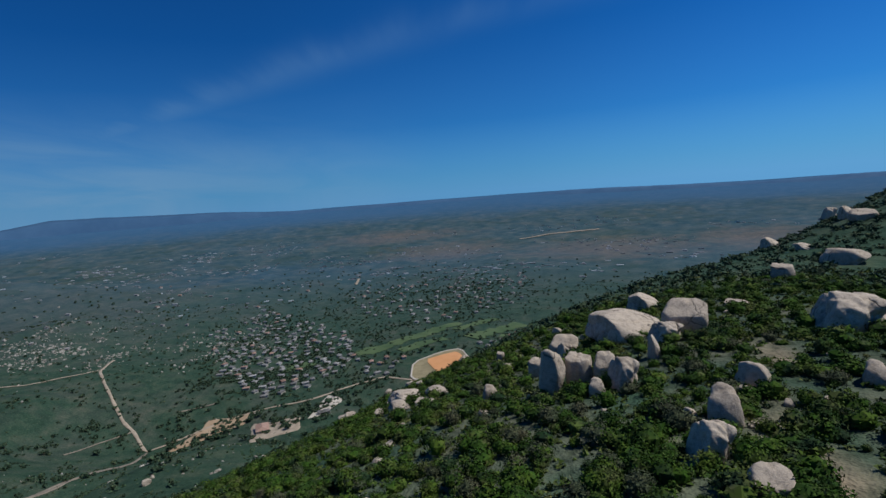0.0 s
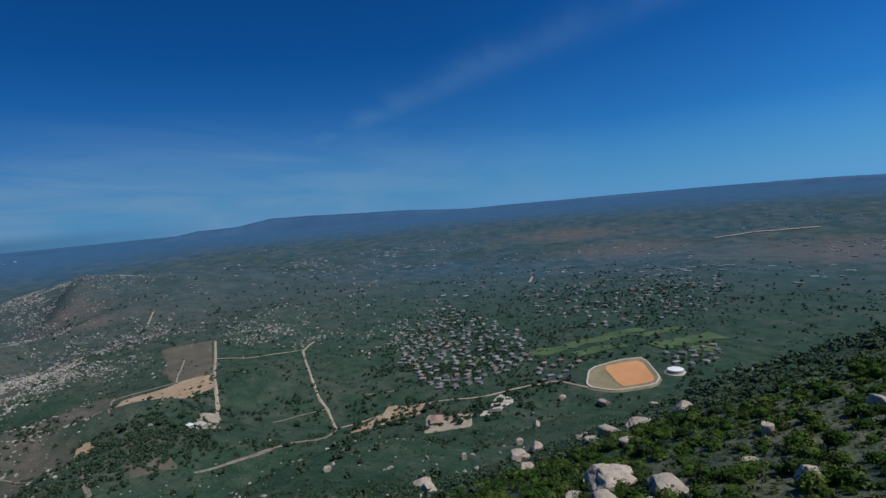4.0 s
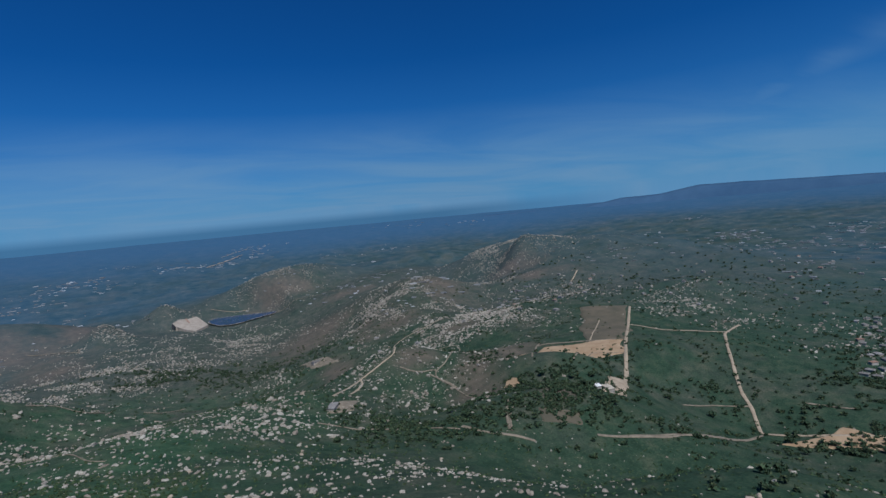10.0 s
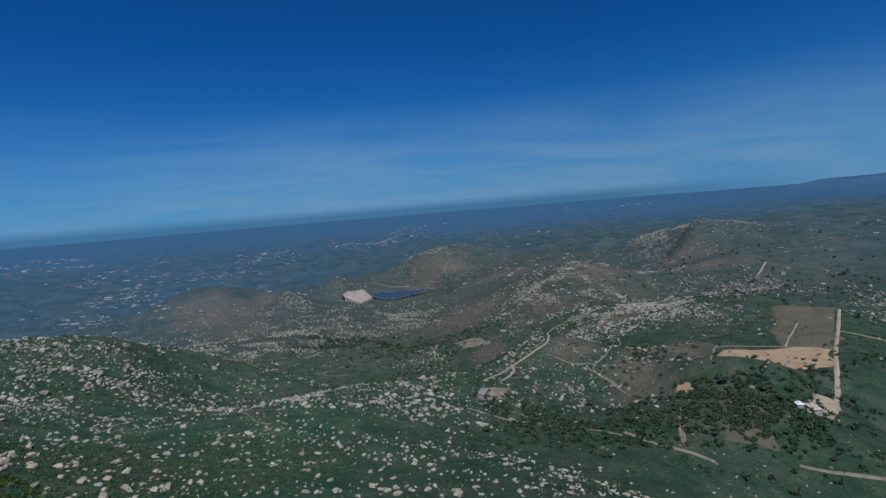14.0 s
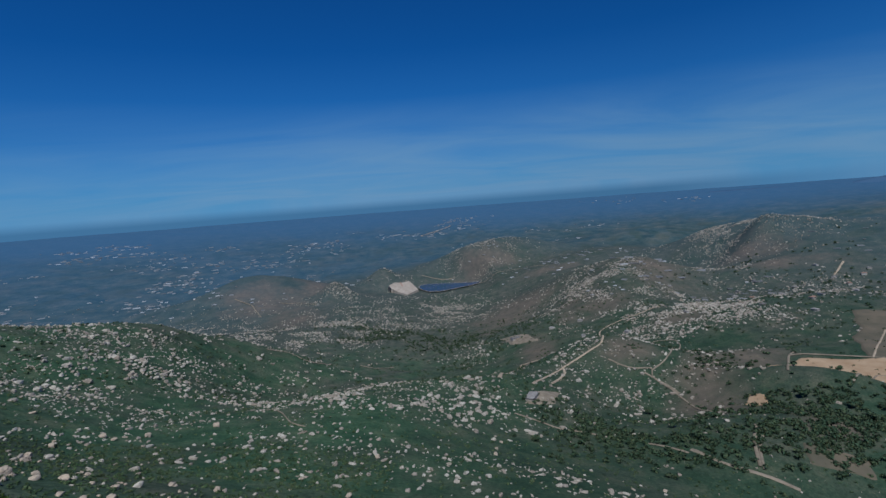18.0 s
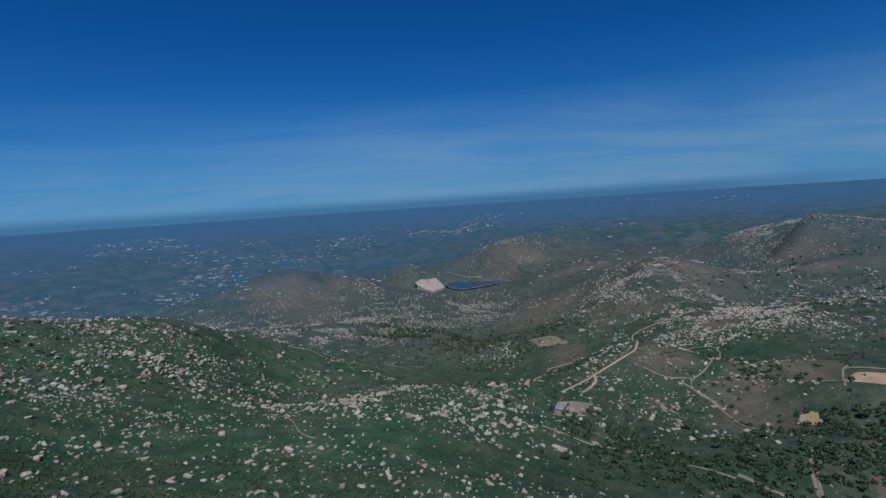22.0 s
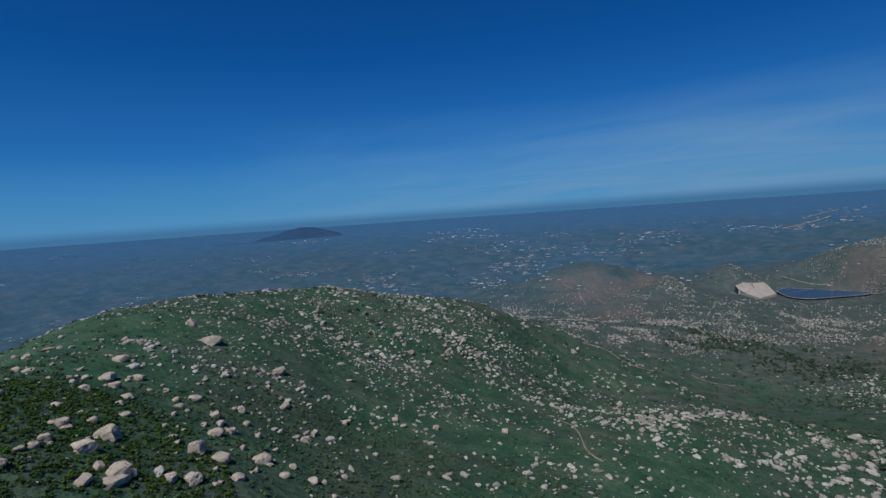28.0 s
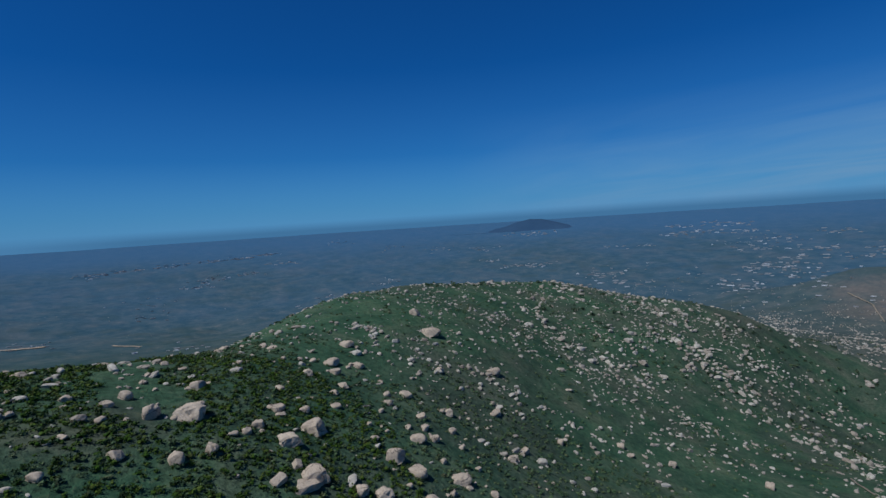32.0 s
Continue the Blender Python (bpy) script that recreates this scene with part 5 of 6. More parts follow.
homes([(1069, 209, 28, 1), (816, 305, 148, 0), (1034, 208, 28, 0), (1040, 406, 56, 0), (1027, 363, 15, 2), (1342, 505, 61, 0), (1105, 295, 157, 2), (1219, 333, 148, 0), (1388, 460, 104, 2), (1122, 233, 115, 2), (912, 196, 25, 0), (890, 352, 108, 1), (1200, 303, 66, 1), (1251, 453, 69, 0), (1162, 493, 111, 0), (1048, 364, 154, 1), (1363, 521, 166, 1), (969, 298, 19, 0), (901, 399, 109, 1), (924, 393, 167, 1), (941, 174, 13, 0), (1360, 506, 55, 0)])
homes([(1009, 423, 54, 0), (1240, 427, 105, 1), (1149, 350, 76, 0), (849, 269, 100, 0), (1061, 459, 65, 1), (1121, 255, 116, 1), (1356, 425, 107, 0), (1002, 312, 149, 1), (1228, 557, 158, 0), (1131, 346, 162, 0), (1013, 287, 165, 1), (1368, -200, 21, 0), (1654, -44, 98, 0), (1498, 124, 32, 1), (1520, -199, 27, 0), (1466, 197, 53, 0), (1395, 178, 28, 0), (1484, -53, 118, 1), (1427, -82, 148, 1), (1538, -62, 62, 0), (1428, -35, 21, 2), (1614, -232, 113, 0)])
homes([(1551, 250, 143, 2), (1537, -166, 151, 0), (1743, -185, 111, 0), (1630, 251, 165, 0), (1322, -117, 107, 0), (1308, 186, 28, 0), (1624, -136, 65, 1), (1482, -80, 147, 0), (1402, 230, 70, 1), (1228, 11, 112, 2), (1258, -19, 68, 2), (1323, 28, 116, 1), (1770, -259, 27, 1), (1452, 29, 165, 1), (1558, -39, 114, 1), (1593, -66, 54, 1), (1607, -85, 59, 0), (1512, 188, 113, 1), (1463, -121, 104, 1), (1382, -26, 158, 0), (1533, 135, 16, 2), (1281, 146, 162, 0)])
homes([(1438, -187, 158, 0), (1529, -99, 67, 2), (1432, 151, 66, 1), (1687, -260, 26, 2), (1732, 140, 160, 0), (1176, 74, 63, 0), (1189, -1, 59, 1), (1589, -131, 112, 0), (1567, -195, 25, 0), (1756, -210, 162, 0), (1443, 217, 13, 0), (1565, 90, 166, 0), (1425, 74, 32, 1), (1372, -142, 153, 0), (1577, -15, 105, 2), (1652, -186, 10, 2), (1603, 123, 72, 1), (1331, 97, 148, 0), (1399, 208, 26, 0), (1370, 21, 61, 0), (1312, 150, 158, 1), (1620, -209, 71, 0)])
homes([(1413, 10, 26, 2), (1365, 163, 27, 0), (1335, 121, 157, 1), (1443, 131, 160, 0), (1401, 29, 155, 1), (1542, -226, 71, 0), (1742, 92, 26, 0), (1425, 235, 23, 1), (1615, -178, 121, 1), (1728, -162, 113, 1), (1661, 112, 150, 2), (1500, -24, 167, 0), (1344, -86, 15, 2), (1742, -251, 158, 1), (1354, -156, 119, 1), (1602, 242, 59, 1), (1303, -83, 22, 1), (1673, 174, 16, 1), (1281, 50, 67, 0), (1354, 78, 100, 0), (1312, -165, 152, 1), (1680, -119, 166, 1)])
homes([(1733, 259, 117, 1), (1339, 208, 108, 1), (1160, 46, 25, 0), (1354, -110, 104, 0), (1288, -100, 152, 0), (1693, 154, 147, 2), (1324, 57, 147, 1), (1719, -246, 157, 1), (1536, 26, 153, 1), (1468, -151, 163, 0), (1633, -31, 20, 0), (1414, -115, 98, 0), (1583, 206, 20, 1), (1222, -68, 12, 1), (1371, 126, 111, 2), (1691, 108, 22, 1), (1453, -34, 65, 1), (1390, 54, 71, 1), (1631, -105, 66, 0), (1197, 51, 152, 1), (1279, 88, 152, 1), (1709, -48, 75, 0)])
homes([(1373, 96, 13, 1), (1671, 65, 67, 2), (1645, 290, 27, 0), (1694, -91, 72, 0), (1395, -94, 67, 2), (1583, -229, 110, 2), (1646, -246, 70, 1), (1617, 184, 18, 0), (1662, -206, 29, 1), (1548, 282, 65, 0), (1672, -169, 71, 0), (931, 119, 24, 2), (895, 100, 155, 1), (905, 128, 55, 2), (855, 127, 120, 1), (894, 151, 62, 0), (871, 148, 18, 1), (833, 136, 113, 0), (921, 146, 17, 2), (917, 86, 14, 2), (870, 104, 103, 0), (841, 110, 19, 0)])
homes([(908, -89, 26, 0), (922, -112, 59, 0), (938, -129, 119, 0), (940, -97, 99, 2), (1000, -118, 27, 2), (939, -69, 159, 0), (975, -98, 76, 1), (958, -56, 25, 1), (986, -138, 32, 1), (961, -125, 17, 0), (917, -68, 112, 1), (958, -81, 73, 1), (1015, -136, 71, 2), (1685, 848, 20, 0), (1761, 715, 100, 1), (1590, 823, 101, 2), (1877, 1037, 144, 2), (1889, 597, 63, 1), (2031, 722, 99, 1), (1591, 682, 9, 0), (1492, 550, 59, 2), (1578, 949, 73, 1)])
homes([(1814, 437, 115, 1), (1712, 460, 66, 2), (1814, 1076, 29, 0), (1276, 714, 72, 0), (1290, 660, 8, 1), (1103, 1321, 101, 1), (856, 1272, 158, 1), (1033, 924, 67, 1), (885, 1304, 99, 1), (1065, 1222, 13, 0), (1044, 785, 17, 1), (744, 1368, 20, 0), (940, 1325, 24, 0), (1158, 910, 24, 1), (1054, 1168, 71, 2), (1066, 874, 27, 0), (1224, 1178, 76, 1), (1368, 1098, 76, 0), (1077, 972, 29, 1), (1873, 1232, 150, 1), (1508, 841, 14, 1), (1397, 844, 64, 1)])
homes([(1603, 735, 108, 1), (1224, 859, 60, 1), (1384, 1024, 99, 1), (1454, 821, 163, 2), (1965, 1048, 28, 1), (1741, 868, 145, 0), (2038, 1300, 121, 0), (1951, 900, 31, 0), (2180, 1082, 67, 1), (487, 1045, 103, 1), (422, 1111, 72, 1), (454, 1220, 145, 1), (611, 1056, 102, 0), (391, 1231, 163, 1), (1005, 1098, 113, 0), (747, 1247, 119, 0), (826, 1168, 152, 2), (872, 1137, 99, 0), (963, 1216, 17, 1), (855, 1013, 104, 1), (1128, 1209, 146, 2), (902, 1180, 66, 1)])
homes([(808, 978, 19, 2), (756, 910, 105, 1), (715, 983, 18, 0), (1169, 1238, 150, 0)])




# ---- storage pond, tank, reservoir and dam ----
def oval_fill(points, step, rounds=3):
    """A closed outline, its corners rounded off, as plan points."""
    P = np.array(points, float)
    for _ in range(rounds):
        Q = np.roll(P, -1, axis=0)
        P = np.stack([0.84 * P + 0.16 * Q, 0.16 * P + 0.84 * Q], 1).reshape(-1, 2)
    P = np.concatenate([P, P[:1]])
    d = np.r_[0, np.cumsum(np.hypot(*np.diff(P, axis=0).T))]
    s = np.linspace(0, d[-1], int(d[-1] / step))[:-1]
    return np.interp(s, d, P[:, 0]), np.interp(s, d, P[:, 1])


def storage_pond():
    base = new("storage_pond")
    x, y = oval_fill([(882.7, 67.0), (931.9, 16.6), (942.5, -18.5), (846.6, -37.6), (814.7, -28.4), (786.7, 25.7), (800.6, 67.2)], 4.0, 1)
    u, v = oval_fill([(895.6, 46.6), (917.0, 16.8), (931.7, -13.4), (835.4, -32.4), (815.8, -6.9), (804.2, 18.4)], 4.0, 1)
    cx, cy = x.mean(), y.mean()
    base.location = (cx, cy, 8.0)
    tagged(base, "storage pond with dry orange silt inside a pale rim", "pond")
    k = len(x)

    def ring(rows, name, mat, label):
        V = np.concatenate([np.stack([a - cx, b - cy, np.full(k, c)], -1) for a, b, c in rows])
        faces = [(i * k + j, i * k + (j + 1) % k, (i + 1) * k + (j + 1) % k, (i + 1) * k + j) for i in range(len(rows) - 1) for j in range(k)]
        tagged(mesh_object(name, V, faces, mat, False, base), label)

    s = lambda f: (cx + (x - cx) * f, cy + (y - cy) * f)
    ring([(*s(1.10), -1.5), (*s(1.03), 2.4), (*s(1.0), 2.8)], "outer_bank", DRY_BANK, "dry grassy outer bank")
    ring([(*s(1.035), 2.75), (*s(1.03), 3.1), (*s(0.985), 3.1), (*s(0.98), 2.4)], "rim", LINER, "pale concrete rim road")
    ring([(*s(0.985), 2.6), (*s(0.86), 1.4), (*s(0.7), 0.75)], "inner_bank", DRY_BANK, "dry grassy inner bank")
    n = len(u)
    V = np.concatenate([np.stack([u - cx, v - cy, np.full(n, 1.6)], -1), [[u.mean() - cx, v.mean() - cy, 1.6]]])
    mesh_object("silt_floor", V, [(j, (j + 1) % n, n) for j in range(n)], ORANGE, False, base)
    W = np.concatenate([np.stack([a - cx, b - cy, np.full(k, 0.9)], -1) for a, b in (s(0.9),)] + [np.array([[0, 0, 0.9]])])
    mesh_object("pond_floor", W, [(j, (j + 1) % k, k) for j in range(k)], DRY_BANK, False, base)


storage_pond()


def cylinder_ring(bm, radius, z, count):
    return [bm.verts.new((radius * math.cos(2 * math.pi * k / count), radius * math.sin(2 * math.pi * k / count), z)) for k in range(count)]


def lathe(profile, count=48):
    bm = bmesh.new()
    rings = [cylinder_ring(bm, r, z, count) for r, z in profile]
    for a, b in zip(rings, rings[1:]):
        for k in range(count):
            bm.faces.new((a[k], a[(k + 1) % count], b[(k + 1) % count], b[k]))
    bm.faces.new(rings[-1])
    return bm


def water_tank(x, y):
    base = new("water_tank")
    base.location = (x, y, float(land(x, y)))
    part("shell", lathe([(11.5, -2), (11.5, 5.6)]), LINER, base, "beige steel shell")
    part("roof", lathe([(11.8, 5.5), (11.8, 5.8), (8, 6.3), (4, 6.6), (0.8, 6.7)]), WHITE, base, "white shallow domed roof")
    part("vent", lathe([(0.6, 6.6), (0.6, 7.2), (0.8, 7.2), (0.2, 7.5)], 12), WHITE, base)
    part("apron", lathe([(16, -1.5), (16, 0.5), (11, 0.6)]), LINER, base, "pale gravel apron")
    return tagged(base, "round white-roofed water tank beside the storage pond", "water tank")


water_tank(875.4, -62.0)

WATER, wtree, wb = material("reservoir_water", 0.12, 0.5)
wire(wtree, ramp_node(wtree, noise_node(wtree, place(wtree), 0.02, 3), [(0.3, (0.008, 0.045, 0.13)), (0.7, (0.012, 0.06, 0.165))]), wb.inputs["Base Color"])
bump(wtree, wb, noise_node(wtree, place(wtree), 0.25, 4), 0.25, 0.3)


def reservoir():
    x, y = oval_fill([(120.0, 2392.0), (147.5, 2462.3), (228.6, 2453.8), (325.3, 2413.2), (409.4, 2394.4), (365.0, 2340.3), (292.5, 2293.1), (212.7, 2237.5), (156.0, 2258.8)], 6.0)
    cx, cy = x.mean(), y.mean()
    n = len(x)
    V = np.concatenate([np.stack([x, y, np.full(n, -74.7)], -1), [[cx, cy, -74.7]]])
    tagged(mesh_object("reservoir_water", V, [(j, (j + 1) % n, n) for j in range(n)], WATER), "deep blue reservoir water below rocky hills", "water", kind="structure")
    rows = [np.stack([cx + (x - cx) * f, cy + (y - cy) * f, np.full(n, -74.7 + z)], -1) for f, z in ((0.998, -0.5), (1.002, 0.2), (1.006, 0.2), (1.012, -0.6))]
    V = np.concatenate(rows)
    V[:, 2] += 0.8 * (fbm(V[:, 0] / 15, V[:, 1] / 15, 2) - 0.5)
    faces = [(i * n + j, i * n + (j + 1) % n, (i + 1) * n + (j + 1) % n, (i + 1) * n + j) for i in range(3) for j in range(n)]
    tagged(mesh_object("shore", V, faces, RIPRAP, True), "pale bare shore round the reservoir", "shore", kind="structure")


reservoir()


def dam():
    """A rockfill dam: its crest, the long face to the water and the far face."""
    c = np.array([(-9.6, 2359.8, -54.7), (33.8, 2508.3, -54.7), (84.5, 2480.7, -54.7), (120.3, 2336.0, -75.7), (71.9, 2247.3, -77.7), (11.7, 2360.8, -75.7)])
    base = new("rockfill_dam")
    base.location = c.mean(axis=0)
    c = c - c.mean(axis=0)
    crest, toe = c[:3], c[3:][::-1]
    k, m = 24, 14
    s = np.linspace(0, 1, k)
    line = lambda q: np.stack([np.interp(s, np.linspace(0, 1, 3), q[:, j]) for j in range(3)], -1)
    a, b = line(crest), line(toe)
    a[0], a[-1] = a[0] * 0.4 + b[0] * 0.6, a[-1] * 0.75 + b[-1] * 0.25
    away = np.array([-0.25, 1.0, 0.0])
    g = np.stack([a * (1 - t) + b * t for t in np.linspace(0, 1, m)])
    g = g + 0.7 * (fbm(g[..., 0] / 6, g[..., 1] / 6, 2) - 0.5)[..., None]
    index = np.arange(k * m).reshape(m, k)
    faces = np.stack([index[:-1, :-1], index[1:, :-1], index[1:, 1:], index[:-1, 1:]], -1).reshape(-1, 4)
    mesh_object("water_face", g.reshape(-1, 3), faces, RIPRAP, False, base)
    top = np.stack([a, a + away * 10, a + away * 60 + [0, 0, -45]])
    skirt = np.concatenate([g[:, 0], g[:, 0] - [6, 0, 40], g[:, -1], g[:, -1] - [-6, 0, 40], g[-1], g[-1] - [0, 6, 25]])
    f = [(j, j + 1, m + j + 1, m + j) for j in range(m - 1)] + [(2 * m + j, 2 * m + j + 1, 3 * m + j + 1, 3 * m + j) for j in range(m - 1)] + [(4 * m + j, 4 * m + j + 1, 4 * m + k + j + 1, 4 * m + k + j) for j in range(k - 1)]
    mesh_object("side_slope", skirt, f, RIPRAP, False, base)
    index = np.arange(k * 3).reshape(3, k)
    faces = np.stack([index[:-1, :-1], index[:-1, 1:], index[1:, 1:], index[1:, :-1]], -1).reshape(-1, 4)
    mesh_object("crest_and_back", top.reshape(-1, 3), faces, RIPRAP, False, base)
    bm = bmesh.new()
    p, q = a[k // 2], b[k // 2]
    d = (q - p) / np.linalg.norm(q - p)
    side = np.cross(d, [0, 0, 1])
    side /= np.linalg.norm(side)
    vs = []
    for t in (0, 0.45):
        for w, z in ((-2.5, 0.4), (-2.5, 2.2), (2.5, 2.2), (2.5, 0.4)):
            vs.append(bm.verts.new(tuple(p * (1 - t) + q * t + side * w + np.array([0, 0, z]))))
    for f in ((0, 1, 5, 4), (1, 2, 6, 5), (2, 3, 7, 6), (0, 3, 2, 1), (4, 5, 6, 7)):
        bm.faces.new([vs[i] for i in f])
    part("outlet_channel", bm, ROOF_RED, base, "dark reddish outlet channel")
    return tagged(base, "pale rockfill dam at the end of the reservoir", "dam")


dam()


# ---- single buildings ----
def lone(model, x, y, turn, label):
    model.matrix_world = pose(x, y, float(land(x, y)), 0, 0, turn)
    return tagged(model, label, "house")


lone(house_model(24, 16, 5.0, ROOF_RED, "villa"), 658.9, 256.3, 20, "large villa with a terracotta roof in a bare yard")
lone(house_model(17, 7.5, 4.0, LINER, "barn"), 494.3, 493.4, 75, "long pale-roofed barn beside a dirt yard")
lone(house_model(9, 5.5, 3.4, WHITE, "shed"), 483.7, 498.9, 70, "small white-roofed shed beside the long barn")
lone(house_model(18, 8, 4.2, ROOF_GREY, "farm_shed"), 188.3, 594.9, 60, "grey-roofed farm shed by the gully road")
lone(house_model(24, 12, 5.0, ROOF_GREY, "ranch_house"), 313.2, 1258.7, 20, "ranch house with a grey roof in a pale yard")
lone(house_model(16, 9, 4.5, ROOF_GREY, "yard_house"), 683.2, 179.8, 110, "grey-roofed house in a gravel yard")


# ---- far towns: low pale roofs a few metres high ----
TOWNS = []


def towns(*rows):
    """Adds clusters of far roofs: place, count, spread across and along, size."""
    TOWNS.extend(rows)


towns((-3698, 179, 12, 50, 30, 26), (-3759, 358, 12, 50, 30, 26), (-3793, 584, 12, 50, 30, 26), (-3832, 833, 12, 50, 30, 26), (-3820, 1056, 12, 50, 30, 26), (-3833, 1239, 12, 50, 30, 26), (-3223, 693, 8, 50, 40, 22), (-3277, 828, 8, 50, 40, 22), (-3290, 963, 8, 50, 40, 22), (-3507, 1242, 8, 50, 40, 22), (-3092, 642, 8, 50, 40, 22), (-2266, 2236, 9, 70, 40, 24), (-2175, 2331, 9, 70, 40, 24), (-1731, 2341, 9, 70, 40, 24), (-3014, 2974, 9, 70, 40, 24), (-2898, 3105, 9, 70, 40, 24))
towns((-1950, 3834, 9, 70, 40, 24), (-1791, 3830, 9, 70, 40, 24), (-2120, 3692, 9, 70, 40, 24), (-1108, 3065, 9, 70, 40, 24), (-1088, 3274, 9, 70, 40, 24), (-1355, 3200, 9, 70, 40, 24), (-1776, 357, 8, 60, 60, 16), (-2575, 332, 8, 60, 60, 16), (-2420, 1191, 8, 60, 60, 16), (-2108, -33, 8, 60, 60, 16), (-2294, 1024, 8, 60, 60, 16), (-2546, 1515, 8, 60, 60, 16), (-3383, 2055, 8, 60, 60, 16), (-3929, 1836, 8, 60, 60, 16), (-3108, 2280, 8, 60, 60, 16), (-2870, 2459, 8, 60, 60, 16))
towns((-1846, 3559, 10, 80, 50, 24), (-1636, 3636, 10, 80, 50, 24), (-1951, 3440, 10, 80, 50, 24), (-1121, 3738, 10, 80, 50, 24), (-586, 3740, 10, 80, 50, 24), (-430, 3738, 10, 80, 50, 24), (-1142, 2870, 10, 80, 50, 24), (-1082, 2863, 10, 80, 50, 24), (-1092, 2509, 10, 80, 50, 24), (-1558, 2244, 10, 80, 50, 24), (-756, 3183, 8, 80, 60, 22), (-601, 3222, 8, 80, 60, 22), (-332, 3532, 8, 80, 60, 22), (245, 3841, 8, 80, 60, 22), (596, 4305, 8, 80, 60, 22), (483, 4123, 8, 80, 60, 22))
towns((983, 3143, 8, 80, 60, 22), (1845, 4245, 8, 80, 60, 22), (2301, 3887, 8, 80, 60, 22), (1296, 3525, 8, 80, 60, 22), (768, 1477, 8, 80, 60, 22), (-800, 3258, 9, 90, 60, 22), (-1368, 3412, 9, 90, 60, 22), (-552, 3602, 9, 90, 60, 22), (250, 3800, 9, 90, 60, 22), (14, 3809, 9, 90, 60, 22), (-914, 2742, 9, 90, 60, 22), (-1103, 2751, 9, 90, 60, 22), (514, 3961, 9, 90, 60, 22), (2516, 1623, 9, 80, 60, 20), (2467, 1656, 9, 80, 60, 20), (2342, 1343, 9, 80, 60, 20))
towns((2851, 1333, 9, 80, 60, 20), (2415, 940, 9, 80, 60, 20), (2974, 990, 9, 80, 60, 20), (2256, 1887, 9, 80, 60, 20), (2461, 1646, 9, 90, 70, 20), (2236, 1298, 9, 90, 70, 20), (2721, 1274, 9, 90, 70, 20), (2349, 466, 9, 90, 70, 20), (2611, 202, 9, 90, 70, 20), (2498, -107, 9, 90, 70, 20), (2853, 920, 9, 90, 70, 20), (1928, -214, 9, 90, 70, 20), (1873, -3, 9, 90, 70, 20), (2027, 252, 9, 90, 70, 20), (2445, 1621, 9, 90, 70, 20), (2351, 1356, 9, 90, 70, 20))
towns((2752, 1306, 9, 90, 70, 20), (2366, 872, 9, 90, 70, 20), (2438, 495, 9, 90, 70, 20), (2077, 198, 9, 90, 70, 20), (1824, -65, 9, 90, 70, 20), (1942, -242, 9, 90, 70, 20), (1866, -438, 9, 90, 70, 20), (2199, -761, 9, 90, 70, 20), (1939, -883, 9, 90, 70, 20), (2248, -927, 9, 90, 70, 20), (2984, -581, 9, 90, 70, 20), (3097, -909, 9, 90, 70, 20), (2492, -1494, 9, 90, 70, 20), (2541, 595, 11, 77.3939, 34.7168, 16.7002), (418, 2450, 10, 108.388, 66.418, 13.1428), (812, 2217, 11, 116.191, 47.3836, 15.7879))
towns((1567, 614, 4, 114.723, 34.9035, 18.5123), (690, 1491, 5, 92.2553, 69.1119, 15.8721), (-247, 4095, 6, 82.8084, 69.4815, 12.3621), (-1320, 2563, 4, 60.4015, 62.0542, 17.0422), (2367, 2147, 9, 88.7183, 64.8965, 16.4477), (-1523, 3346, 9, 69.9163, 58.4612, 12.5676), (756, 2262, 6, 69.2319, 38.5168, 12.7587), (-733, 3522, 9, 111.425, 47.1244, 13.7486), (3110, -25, 8, 58.2986, 42.303, 13.8406), (649, 2152, 10, 109.323, 53.5829, 17.5751), (1457, 1316, 5, 82.3769, 52.9185, 15.4659), (-961, 2804, 8, 119.32, 38.2409, 16.2543), (-3649, 159, 9, 59.9009, 62.5559, 19.5363), (-440, 2068, 6, 77.7367, 50.2141, 15.3159), (-1059, 2387, 7, 112.302, 59.6004, 12.7234), (2396, 1117, 7, 47.4341, 39.9585, 14.0036))
towns((-179, 2559, 4, 79.5087, 67.8447, 19.0629), (614, 1377, 9, 69.878, 55.2992, 12.3345), (-1982, 3044, 11, 116.232, 31.3228, 16.0696), (2224, 1639, 11, 75.2469, 44.7195, 14.0832), (563, 3350, 9, 77.3938, 57.3756, 13.8778), (1818, 528, 6, 48.9065, 44.2369, 12.3379), (2364, -860, 9, 113.915, 39.9997, 15.2394), (-2814, 369, 6, 79.9325, 57.2845, 13.5216), (2953, -1019, 6, 113.254, 63.7323, 17.3087), (-477, 2863, 4, 118.181, 53.4577, 18.6869), (2887, 2245, 8, 52.7322, 61.2896, 14.3731), (2821, 1392, 4, 103.455, 41.5423, 17.6203), (1462, 599, 4, 71.489, 65.6578, 16.3936), (1409, 821, 4, 98.3463, 57.6982, 15.4008), (-1710, 2486, 7, 107.203, 64.9494, 15.7935), (2219, 1499, 8, 106.489, 33.9542, 14.0453))
